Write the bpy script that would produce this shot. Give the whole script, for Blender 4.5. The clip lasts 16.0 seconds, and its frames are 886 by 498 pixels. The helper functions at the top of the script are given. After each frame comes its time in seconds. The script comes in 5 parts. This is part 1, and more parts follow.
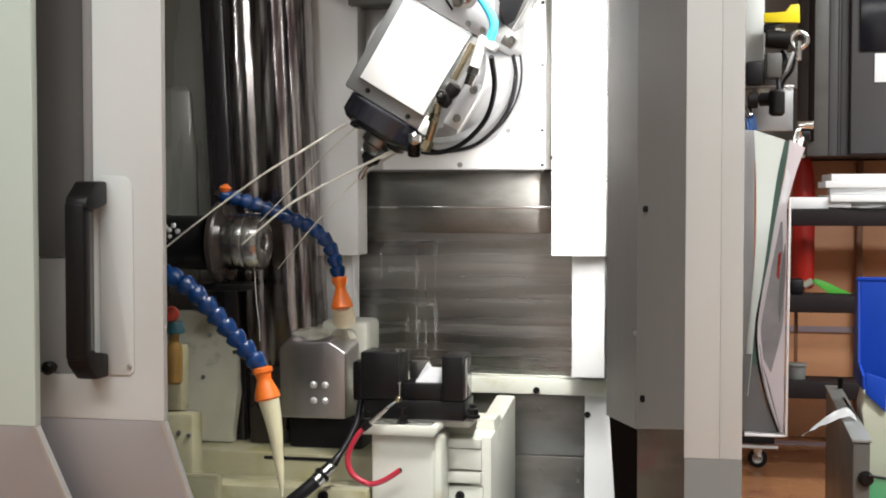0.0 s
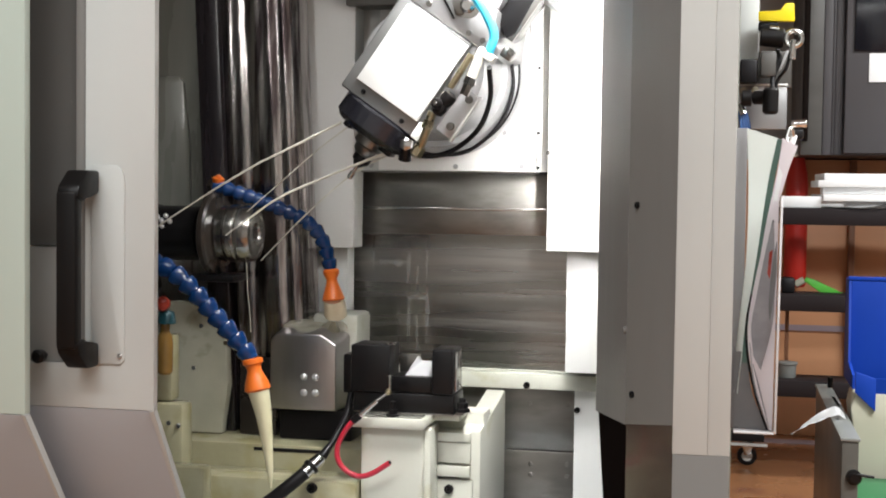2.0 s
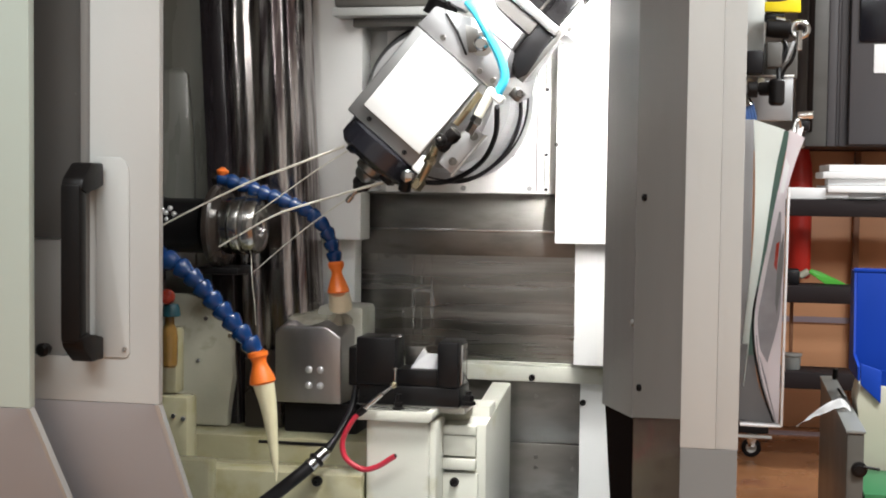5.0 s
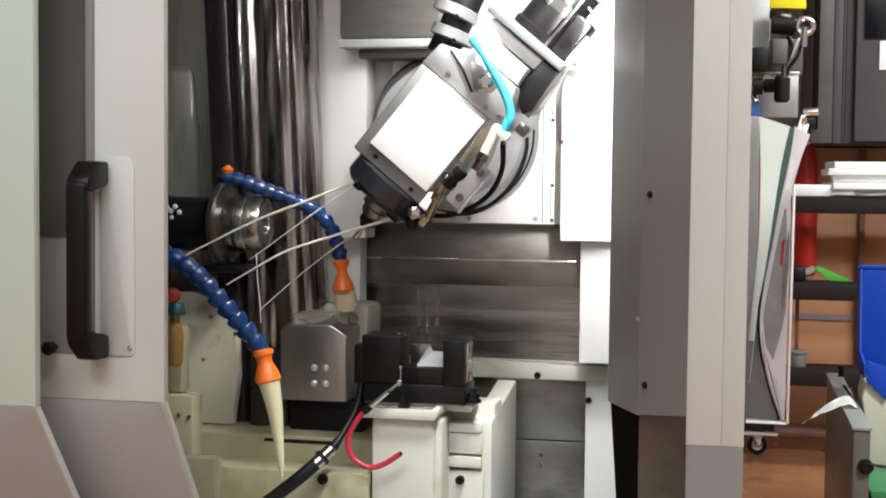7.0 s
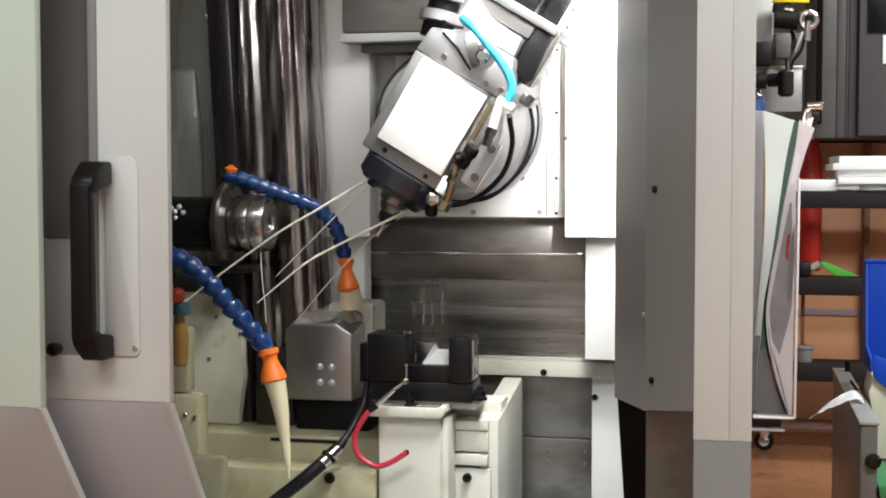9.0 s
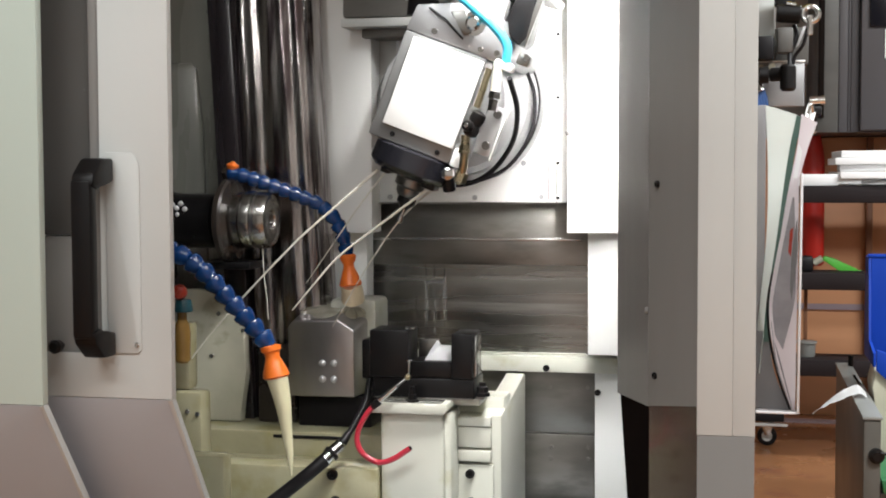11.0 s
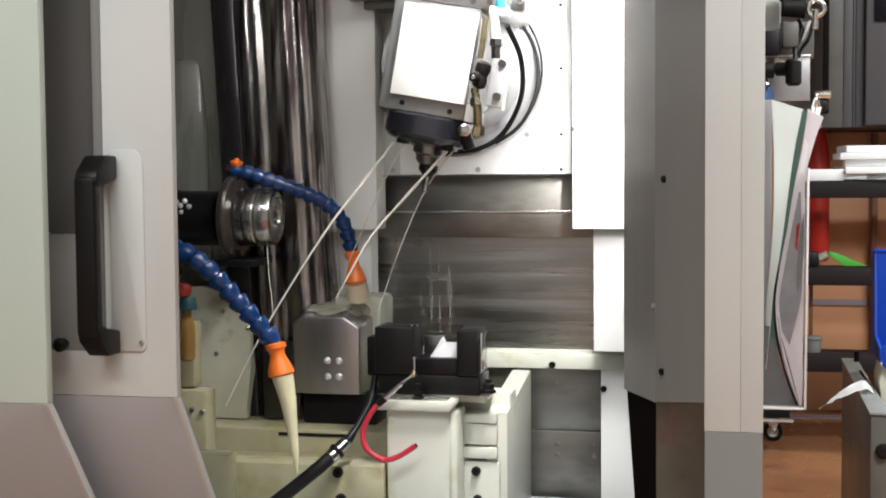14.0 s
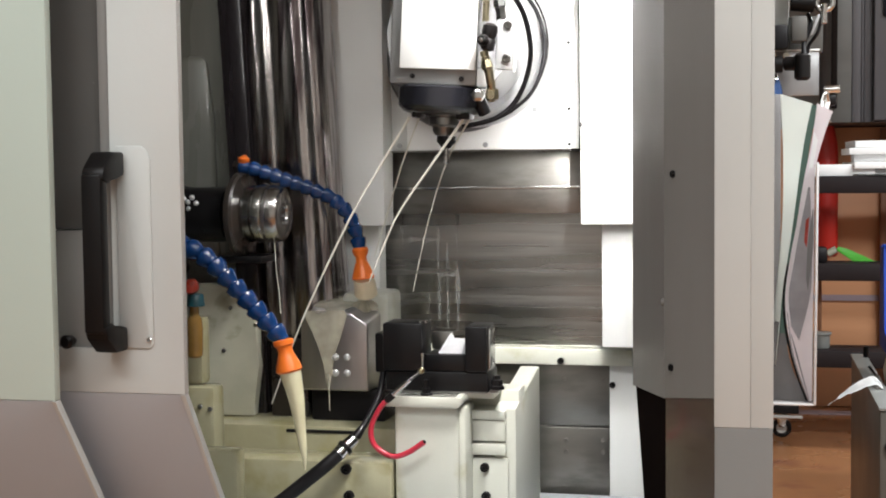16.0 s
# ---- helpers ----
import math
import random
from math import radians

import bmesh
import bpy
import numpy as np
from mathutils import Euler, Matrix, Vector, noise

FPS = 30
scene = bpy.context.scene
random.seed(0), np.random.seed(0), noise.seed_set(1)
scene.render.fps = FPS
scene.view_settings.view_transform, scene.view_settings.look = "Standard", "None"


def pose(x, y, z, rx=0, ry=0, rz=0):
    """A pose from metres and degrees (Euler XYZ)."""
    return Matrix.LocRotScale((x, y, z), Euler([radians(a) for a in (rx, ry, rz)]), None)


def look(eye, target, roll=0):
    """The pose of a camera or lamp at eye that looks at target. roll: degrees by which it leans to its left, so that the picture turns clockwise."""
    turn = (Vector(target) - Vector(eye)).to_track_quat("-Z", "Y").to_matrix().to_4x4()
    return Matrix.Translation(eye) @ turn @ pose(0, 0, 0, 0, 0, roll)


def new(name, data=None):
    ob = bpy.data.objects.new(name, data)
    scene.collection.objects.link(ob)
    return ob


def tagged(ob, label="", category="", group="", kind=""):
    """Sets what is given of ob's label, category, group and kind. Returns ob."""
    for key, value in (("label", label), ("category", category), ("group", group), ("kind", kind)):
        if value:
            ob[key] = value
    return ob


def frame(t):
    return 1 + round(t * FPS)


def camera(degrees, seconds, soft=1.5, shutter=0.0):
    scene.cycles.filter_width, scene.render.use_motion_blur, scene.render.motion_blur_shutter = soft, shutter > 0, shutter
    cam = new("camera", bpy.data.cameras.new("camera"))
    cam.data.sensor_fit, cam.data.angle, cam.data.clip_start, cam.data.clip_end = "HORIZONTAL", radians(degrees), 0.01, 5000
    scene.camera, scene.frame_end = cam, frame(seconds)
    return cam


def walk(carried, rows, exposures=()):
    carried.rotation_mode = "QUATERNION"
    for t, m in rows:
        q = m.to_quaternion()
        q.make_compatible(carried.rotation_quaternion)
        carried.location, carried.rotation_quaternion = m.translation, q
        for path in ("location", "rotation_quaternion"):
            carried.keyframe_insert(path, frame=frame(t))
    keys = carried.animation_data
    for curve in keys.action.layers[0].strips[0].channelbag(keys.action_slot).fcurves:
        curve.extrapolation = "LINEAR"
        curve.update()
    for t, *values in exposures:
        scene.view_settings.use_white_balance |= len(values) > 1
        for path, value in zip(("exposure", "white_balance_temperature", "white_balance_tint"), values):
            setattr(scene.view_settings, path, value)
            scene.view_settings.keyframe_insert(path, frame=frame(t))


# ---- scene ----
# camera and its way: a phone held by hand before the open door of a tool grinding machine
cam = camera(36.19, 16.0, soft=1.9)
PATH = [
    (0.0, (0.0000, 0.0000, 1.2500), (-0.4155, 1.9547, 1.1701), 0.00),
    (0.5, (0.0010, -0.0017, 1.2513), (-0.4130, 1.9532, 1.1673), 0.42),
    (1.0, (-0.0018, -0.0008, 1.2519), (-0.4123, 1.9546, 1.1639), 0.80),
    (1.5, (-0.0009, 0.0007, 1.2515), (-0.4074, 1.9569, 1.1618), 0.98),
    (2.0, (0.0027, -0.0014, 1.2487), (-0.4029, 1.9551, 1.1608), 0.75),
    (2.5, (-0.0003, 0.0010, 1.2498), (-0.4058, 1.9575, 1.1606), 0.60),
    (3.0, (-0.0016, 0.0031, 1.2498), (-0.4091, 1.9590, 1.1576), 0.41),
    (3.5, (-0.0023, 0.0040, 1.2489), (-0.4072, 1.9602, 1.1524), 0.72),
    (4.0, (-0.0035, 0.0063, 1.2508), (-0.4088, 1.9622, 1.1497), 0.92),
    (6.5, (-0.0041, 0.0077, 1.2485), (-0.4206, 1.9613, 1.1488), 0.32),
    (7.0, (-0.0040, 0.0084, 1.2494), (-0.4208, 1.9618, 1.1457), 0.56),
    (7.5, (-0.0058, 0.0099, 1.2486), (-0.4208, 1.9634, 1.1419), 0.72),
    (8.0, (-0.0043, 0.0105, 1.2474), (-0.4200, 1.9639, 1.1415), 0.37),
    (8.5, (-0.0045, 0.0107, 1.2462), (-0.4251, 1.9633, 1.1454), 0.03),
    (9.0, (-0.0055, 0.0126, 1.2456), (-0.4285, 1.9646, 1.1413), -0.02),
    (11.5, (-0.0066, 0.0186, 1.2450), (-0.4358, 1.9689, 1.1345), -0.40),
    (12.0, (-0.0073, 0.0207, 1.2457), (-0.4408, 1.9700, 1.1343), -0.64),
    (12.5, (-0.0076, 0.0195, 1.2451), (-0.4393, 1.9692, 1.1326), -0.54),
    (13.0, (-0.0085, 0.0213, 1.2440), (-0.4404, 1.9708, 1.1303), -0.31),
    (13.5, (-0.0106, 0.0247, 1.2450), (-0.4433, 1.9738, 1.1275), -0.18),
    (14.0, (-0.0099, 0.0247, 1.2434), (-0.4418, 1.9742, 1.1292), -0.47),
    (14.5, (-0.0126, 0.0282, 1.2438), (-0.4496, 1.9764, 1.1286), -0.77),
    (15.0, (-0.0108, 0.0277, 1.2436), (-0.4502, 1.9754, 1.1272), -0.82),
    (15.5, (-0.0110, 0.0280, 1.2422), (-0.4509, 1.9754, 1.1232), -0.88),
    (16.0, (-0.0121, 0.0315, 1.2418), (-0.4548, 1.9782, 1.1228), -0.63),
]
walk(cam, [(t, look(eye, target, roll)) for t, eye, target, roll in PATH], exposures=[(0, 0.0), (16, 0.0)])

# ---- world and lamps ----
world = bpy.data.worlds.new("world")
scene.world = world
world.use_nodes = True
world.node_tree.nodes["Background"].inputs[0].default_value = (0.9, 0.95, 1.0, 1)
world.node_tree.nodes["Background"].inputs[1].default_value = 0.05


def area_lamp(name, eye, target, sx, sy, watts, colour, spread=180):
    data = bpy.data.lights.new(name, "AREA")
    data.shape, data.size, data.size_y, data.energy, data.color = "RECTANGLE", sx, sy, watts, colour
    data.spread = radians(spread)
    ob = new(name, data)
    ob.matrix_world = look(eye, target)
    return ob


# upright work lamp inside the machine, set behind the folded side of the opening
area_lamp("unseen_machine_lamp", (-0.168, 2.10, 1.54), (-0.34, 2.60, 1.47), 0.04, 0.54, 4.5, (1.0, 0.99, 0.97), 88)
# fill spot added under the roof to brighten the face plate; no source seen
area_lamp("unseen_machine_lamp", (-0.22, 1.97, 1.86), (-0.50, 2.40, 1.04), 0.08, 0.25, 3.4, (1.0, 0.99, 0.97), 66)
# second upright lamp, hidden behind the open door
area_lamp("unseen_machine_lamp", (-0.86, 1.80, 1.80), (-0.88, 2.46, 1.66), 0.028, 0.58, 0.22, (1.0, 0.99, 0.96), 78)
# tube lamps under the ceiling of the workshop
for lx, ly, watts in ((-1.2, -0.6, 47), (1.3, 0.6, 45), (-0.2, 0.3, 38), (1.5, 2.4, 185), (1.9, 5.0, 110)):
    area_lamp("workshop_lamp", (lx, ly, 3.13), (lx, ly, 0), 1.5, 0.35, watts, (0.95, 0.985, 0.99))


# ---- materials ----
def material(name, colour, rough=0.5, metal=0.0, vary=0.10, scale=6.0, grain=120.0, bump=0.08, stretch=(1, 1, 1), stain=None, stain_at=0.6, coat=0.0, spec=0.5):
    """Paint, metal or plastic with stains at one scale and grain at another."""
    m = bpy.data.materials.new(name)
    m.use_nodes = True
    nt = m.node_tree
    n, l = nt.nodes, nt.links
    b = n["Principled BSDF"]
    co = n.new("ShaderNodeTexCoord")
    mp = n.new("ShaderNodeMapping")
    mp.inputs["Scale"].default_value = stretch
    l.new(co.outputs["Object"], mp.inputs["Vector"])
    big = n.new("ShaderNodeTexNoise")
    big.inputs["Scale"].default_value, big.inputs["Detail"].default_value = scale, 6
    fine = n.new("ShaderNodeTexNoise")
    fine.inputs["Scale"].default_value, fine.inputs["Detail"].default_value = grain, 3
    l.new(mp.outputs[0], big.inputs["Vector"])
    l.new(mp.outputs[0], fine.inputs["Vector"])
    mix = n.new("ShaderNodeMix")
    mix.data_type = "RGBA"
    dark = [c * (1 - vary * 1.6) for c in colour]
    light = [min(1, c * (1 + vary)) for c in colour]
    mix.inputs[6].default_value, mix.inputs[7].default_value = (*dark, 1), (*light, 1)
    l.new(big.outputs["Fac"], mix.inputs[0])
    out = mix.outputs[2]
    if stain:
        ramp = n.new("ShaderNodeMapRange")
        ramp.inputs["From Min"].default_value, ramp.inputs["From Max"].default_value = stain_at, stain_at + 0.18
        spots = n.new("ShaderNodeTexNoise")
        spots.inputs["Scale"].default_value, spots.inputs["Detail"].default_value = scale * 1.7, 8
        l.new(mp.outputs[0], spots.inputs["Vector"])
        l.new(spots.outputs["Fac"], ramp.inputs["Value"])
        over = n.new("ShaderNodeMix")
        over.data_type = "RGBA"
        over.inputs[7].default_value = (*stain, 1)
        l.new(ramp.outputs[0], over.inputs[0])
        l.new(out, over.inputs[6])
        out = over.outputs[2]
    l.new(out, b.inputs["Base Color"])
    rr = n.new("ShaderNodeMapRange")
    rr.inputs["To Min"].default_value, rr.inputs["To Max"].default_value = max(0.02, rough - 0.12), min(1, rough + 0.12)
    l.new(big.outputs["Fac"], rr.inputs["Value"])
    l.new(rr.outputs[0], b.inputs["Roughness"])
    bp = n.new("ShaderNodeBump")
    bp.inputs["Strength"].default_value, bp.inputs["Distance"].default_value = bump, 0.002
    l.new(fine.outputs["Fac"], bp.inputs["Height"])
    l.new(bp.outputs[0], b.inputs["Normal"])
    b.inputs["Metallic"].default_value = metal
    b.inputs["Coat Weight"].default_value = coat
    b.inputs["Specular IOR Level"].default_value = spec
    return m


M = dict(
    paint=material("pale_grey_paint", (0.555, 0.565, 0.548), 0.42, vary=0.10, scale=3),
    green=material("greenish_white_paint", (0.51, 0.585, 0.525), 0.35, vary=0.08, scale=2),
    # grey turned bluer to offset the floor's orange bounce on the skirts
    skirt=material("cooled_grey_paint", (0.475, 0.505, 0.545), 0.42, vary=0.08, scale=3),
    foot=material("dark_mauve_paint", (0.205, 0.198, 0.19), 0.4, vary=0.08, scale=3),
    white=material("white_machine_paint", (0.80, 0.80, 0.78), 0.38, vary=0.03, scale=5),
    cream=material("cream_cast_paint", (0.63, 0.63, 0.55), 0.34, vary=0.08, scale=7, bump=0.15, stain=(0.46, 0.44, 0.28), stain_at=0.60, coat=0.1),
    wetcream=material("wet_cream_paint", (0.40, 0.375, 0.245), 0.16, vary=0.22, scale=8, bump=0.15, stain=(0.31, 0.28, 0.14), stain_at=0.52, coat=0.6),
    grey=material("grey_side_paint", (0.235, 0.226, 0.216), 0.40, vary=0.12, scale=4, stretch=(3, 3, 0.5), spec=0.15),
    darkgrey=material("dark_glossy_panel", (0.10, 0.095, 0.09), 0.25, vary=0.15, scale=3),
    # reddish base carries the orange floor's reflection
    lowgloss=material("floor_tinted_dark_panel", (0.075, 0.046, 0.040), 0.16, vary=0.2, scale=3, coat=0.2),
    steel=material("brushed_steel_sheet", (0.42, 0.41, 0.39), 0.28, 1.0, vary=0.45, scale=7, grain=26, bump=0.08, stretch=(0.25, 1, 4.5), stain=(0.29, 0.285, 0.265), stain_at=0.48),
    lowsteel=material("stained_steel_plate", (0.30, 0.29, 0.272), 0.34, 1.0, vary=0.4, scale=8, bump=0.1, stretch=(0.7, 1, 2.0), stain=(0.20, 0.195, 0.182), stain_at=0.52),
    # its dark vertical noise streaks imitate uneven reflections in the wet steel
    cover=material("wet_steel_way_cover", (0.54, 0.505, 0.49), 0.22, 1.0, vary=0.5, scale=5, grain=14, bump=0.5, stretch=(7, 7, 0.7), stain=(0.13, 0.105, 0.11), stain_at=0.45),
    rubber=material("black_rubber", (0.007, 0.006, 0.007), 0.5, vary=0.2, scale=12, spec=0.25),
    black=material("black_plastic", (0.006, 0.005, 0.005), 0.42, vary=0.15, scale=20, spec=0.22),
    blackox=material("black_oxide_steel", (0.007, 0.0065, 0.007), 0.32, 0.0, vary=0.2, scale=16, spec=0.28),
    alu=material("milled_aluminium", (0.40, 0.40, 0.405), 0.40, 0.6, vary=0.2, scale=11, bump=0.08),
    # lighter aluminium; strong lamp light on ring and bracket is in the tone
    litalu=material("lit_satin_aluminium", (0.52, 0.52, 0.525), 0.36, 0.5, vary=0.16, scale=12, bump=0.06),
    mirror=material("faceted_bright_steel", (0.80, 0.80, 0.82), 0.30, 0.6, vary=0.08, scale=30, bump=0.05),
    boxsteel=material("ground_steel_casing", (0.53, 0.505, 0.50), 0.36, 1.0, vary=0.28, scale=6, bump=0.08, stretch=(2.6, 1, 0.7)),
    chrome=material("polished_steel", (0.62, 0.62, 0.61), 0.16, 1.0, vary=0.15, scale=14, bump=0.04),
    # the bearing ring's dark grey includes the shade it lies in
    ring=material("shaded_dark_grey_metal", (0.20, 0.20, 0.205), 0.40, 1.0, vary=0.15, scale=9),
    dullsteel=material("worn_tool_steel", (0.27, 0.26, 0.245), 0.32, 1.0, vary=0.2, scale=12, bump=0.08),
    nutsteel=material("turned_steel", (0.42, 0.41, 0.39), 0.24, 1.0, vary=0.22, scale=10, bump=0.08, stretch=(6, 1, 1)),
    brass=material("oily_brass", (0.50, 0.435, 0.29), 0.3, 1.0, vary=0.2, scale=20),
    blue=material("blue_hose_plastic", (0.005, 0.040, 0.155), 0.24, vary=0.3, scale=20, coat=0.2, spec=0.45),
    teal=material("teal_fitting_plastic", (0.012, 0.07, 0.09), 0.3, vary=0.1, scale=20),
    orange=material("orange_nozzle_plastic", (0.86, 0.185, 0.022), 0.36, vary=0.08, scale=20),
    redball=material("red_knob_plastic", (0.42, 0.04, 0.02), 0.3, vary=0.1, scale=20),
    cyan=material("cyan_air_hose", (0.06, 0.50, 0.72), 0.3, vary=0.06, scale=20),
    red=material("red_rubber_tube", (0.50, 0.025, 0.05), 0.32, vary=0.1, scale=20, coat=0.2),
    coolant=material("grinding_coolant", (0.74, 0.70, 0.47), 0.22, vary=0.08, scale=30, bump=0.2, coat=0.5),
    jet=material("coolant_jet", (0.72, 0.70, 0.62), 0.25, vary=0.06, scale=40),
    foam=material("frothy_coolant", (0.90, 0.78, 0.56), 0.35, vary=0.08, scale=60, bump=0.2, coat=0.3),
    film=material("coolant_film", (0.62, 0.61, 0.52), 0.16, vary=0.12, scale=25, bump=0.3, coat=0.6),
    cabinet=material("grey_cabinet_paint", (0.070, 0.064, 0.068), 0.5, vary=0.08, scale=2),
    screen=material("dark_screen_glass", (0.008, 0.008, 0.012), 0.15, vary=0.1),
    shelf=material("dark_brown_shelf_paint", (0.020, 0.015, 0.016), 0.6, vary=0.15, scale=5, spec=0.2),
    paper=material("white_paper", (0.88, 0.88, 0.88), 0.75, vary=0.03, scale=8, bump=0.05),
    paperg=material("pale_green_sheet", (0.78, 0.81, 0.78), 0.5, vary=0.06, scale=8),
    paperd=material("dark_green_card", (0.10, 0.17, 0.14), 0.55, vary=0.1, scale=8),
    paperp=material("pinkish_sheet", (0.80, 0.74, 0.77), 0.35, vary=0.08, scale=8),
    print_=material("grey_print", (0.36, 0.34, 0.36), 0.3, vary=0.45, scale=16, coat=0.4),
    sleeve=material("grey_plastic_sleeve", (0.22, 0.215, 0.22), 0.25, vary=0.15, scale=8, coat=0.4),
    extinguisher=material("red_cylinder_paint", (0.50, 0.020, 0.012), 0.4, vary=0.06, scale=8),
    lime=material("lime_green_plastic", (0.12, 0.55, 0.07), 0.35, vary=0.06, scale=10),
    binblue=material("blue_bin_plastic", (0.005, 0.045, 0.36), 0.55, vary=0.08, scale=5, spec=0.2),
    cartrim=material("pale_grey_sheet_metal", (0.20, 0.205, 0.195), 0.40, vary=0.15, scale=5),
    crate=material("beige_crate_plastic", (0.56, 0.54, 0.43), 0.45, vary=0.06, scale=4),
    cart=material("grey_green_sheet_metal", (0.085, 0.080, 0.070), 0.36, vary=0.2, scale=4, stain=(0.13, 0.12, 0.10), stain_at=0.58),
    wood=material("orange_brown_board", (0.60, 0.30, 0.155), 0.5, vary=0.10, scale=3, stretch=(0.4, 1, 3)),
    woodpost=material("brown_wood_post", (0.20, 0.085, 0.04), 0.5, vary=0.15, scale=6),
    stripe=material("grey_blue_tape", (0.30, 0.24, 0.27), 0.5, vary=0.08, scale=6),
    floor=material("orange_workshop_floor", (0.31, 0.140, 0.062), 0.26, vary=0.16, scale=2.2, stain=(0.20, 0.075, 0.042), stain_at=0.55),
    platepaint=material("grey_green_cast_paint", (0.52, 0.51, 0.41), 0.22, vary=0.22, scale=10, stain=(0.25, 0.225, 0.14), stain_at=0.55, coat=0.4),
    hoodsteel=material("mottled_grey_cover_paint", (0.165, 0.157, 0.142), 0.36, vary=0.28, scale=7, stretch=(0.6, 1, 2.5), stain=(0.11, 0.10, 0.085), stain_at=0.55),
    # darker copy of alu; shade on head body and drive flange is in it
    shadealu=material("shaded_milled_aluminium", (0.27, 0.268, 0.265), 0.38, 0.6, vary=0.22, scale=11, bump=0.08),
    coverpaint=material("dark_brown_grey_paint", (0.085, 0.080, 0.074), 0.4, vary=0.2, scale=5, stretch=(0.6, 1, 3)),
    blackpaint=material("black_satin_paint", (0.012, 0.009, 0.008), 0.7, vary=0.15, scale=6, spec=0.0),
    acrylic=material("clear_acrylic_edge", (0.62, 0.60, 0.61), 0.15, vary=0.1, scale=8, coat=0.5),
    wall=material("workshop_wall_paint", (0.46, 0.445, 0.42), 0.7, vary=0.06, scale=1.5),
    amber=material("amber_oil_bottle", (0.30, 0.17, 0.045), 0.2, vary=0.3, scale=20, coat=0.5),
    # dark castings and fittings; also used for shaded gaps
    oily=material("dark_casting_and_shade", (0.030, 0.024, 0.020), 0.28, vary=0.4, scale=9, coat=0.2),
    greenbox=material("green_crate_plastic", (0.03, 0.16, 0.06), 0.45, vary=0.1, scale=6),
    anodised=material("black_anodised_metal", (0.012, 0.012, 0.016), 0.24, vary=0.2, scale=14, spec=0.6),
    lip=material("glossy_gap_black", (0.020, 0.016, 0.019), 0.26, vary=0.3, scale=9, stretch=(4, 4, 0.4), spec=0.5, coat=0.4),
    oilfilm=material("oily_grey_film", (0.24, 0.235, 0.21), 0.2, vary=0.25, scale=30, coat=0.3),
    yellow=material("yellow_plastic", (0.72, 0.56, 0.01), 0.35, vary=0.06, scale=10),
    pneublue=material("blue_air_tube", (0.05, 0.13, 0.36), 0.35, vary=0.15, scale=20),
    inner=material("grey_inner_sheet", (0.21, 0.21, 0.185), 0.26, 0.0, vary=0.3, scale=4, stretch=(3, 3, 0.5), coat=0.3),
)


def froth_material(name, colour, low, high):
    """Milky liquid that lets some of its ground show through."""
    m = material(name, colour, 0.25, vary=0.08, scale=20, grain=90, bump=0.1, coat=0.4)
    n, l = m.node_tree.nodes, m.node_tree.links
    co = n.new("ShaderNodeTexCoord")
    noise = n.new("ShaderNodeTexNoise")
    noise.inputs["Scale"].default_value, noise.inputs["Detail"].default_value = 16, 3
    ramp = n.new("ShaderNodeMapRange")
    ramp.inputs["From Min"].default_value, ramp.inputs["From Max"].default_value = 0.35, 0.65
    ramp.inputs["To Min"].default_value, ramp.inputs["To Max"].default_value = low, high
    l.new(co.outputs["Object"], noise.inputs["Vector"])
    l.new(noise.outputs["Fac"], ramp.inputs["Value"])
    l.new(ramp.outputs[0], n["Principled BSDF"].inputs["Alpha"])
    return m


M["froth"] = froth_material("milky_froth", (0.68, 0.64, 0.52), 0.35, 0.75)
M["trail"] = froth_material("faint_milky_layer", (0.62, 0.62, 0.60), 0.03, 0.30)


# ---- helpers of this scene ----
BASE = {}


def finish(name, bm, mat, parent, label, smooth=38):
    if parent:
        bmesh.ops.translate(bm, verts=bm.verts, vec=-BASE[parent])
    bmesh.ops.recalc_face_normals(bm, faces=bm.faces)
    me = bpy.data.meshes.new(name)
    bm.to_mesh(me)
    bm.free()
    me.polygons.foreach_set("use_smooth", [True] * len(me.polygons))
    me.set_sharp_from_angle(angle=radians(smooth))
    me.materials.append(mat)
    ob = new(name, me)
    if label:
        ob["label"] = label
    if parent:
        ob.parent = parent
        BASE[ob] = BASE[parent]
    else:
        BASE[ob] = Vector((0, 0, 0))
    return ob


def part(name, bm, mat, parent, label=""):
    return finish(name, bm, M[mat], parent, label)


def thing(name, at, label, category, group=""):
    ob = new(name)
    ob.location = at
    ob.empty_display_size = 0.05
    BASE[ob] = Vector(at)
    return tagged(ob, label, category, group)


def solo(name, bm, mat, label, category, group="", kind=""):
    return tagged(finish(name, bm, M[mat], None, ""), label, category, group, kind)


def box(lo, hi, bevel=0.002, bm=None, seg=2):
    bm = bm or bmesh.new()
    lo, hi = Vector(lo), Vector(hi)
    made = bmesh.ops.create_cube(bm, size=1, matrix=Matrix.Translation((lo + hi) / 2) @ Matrix.Diagonal((*(hi - lo), 1)))
    if bevel:
        edges = {e for v in made["verts"] for e in v.link_edges}
        bmesh.ops.bevel(bm, geom=list(edges), offset=min(bevel, min(hi - lo) * 0.45), segments=seg, affect="EDGES", profile=0.5)
    return bm


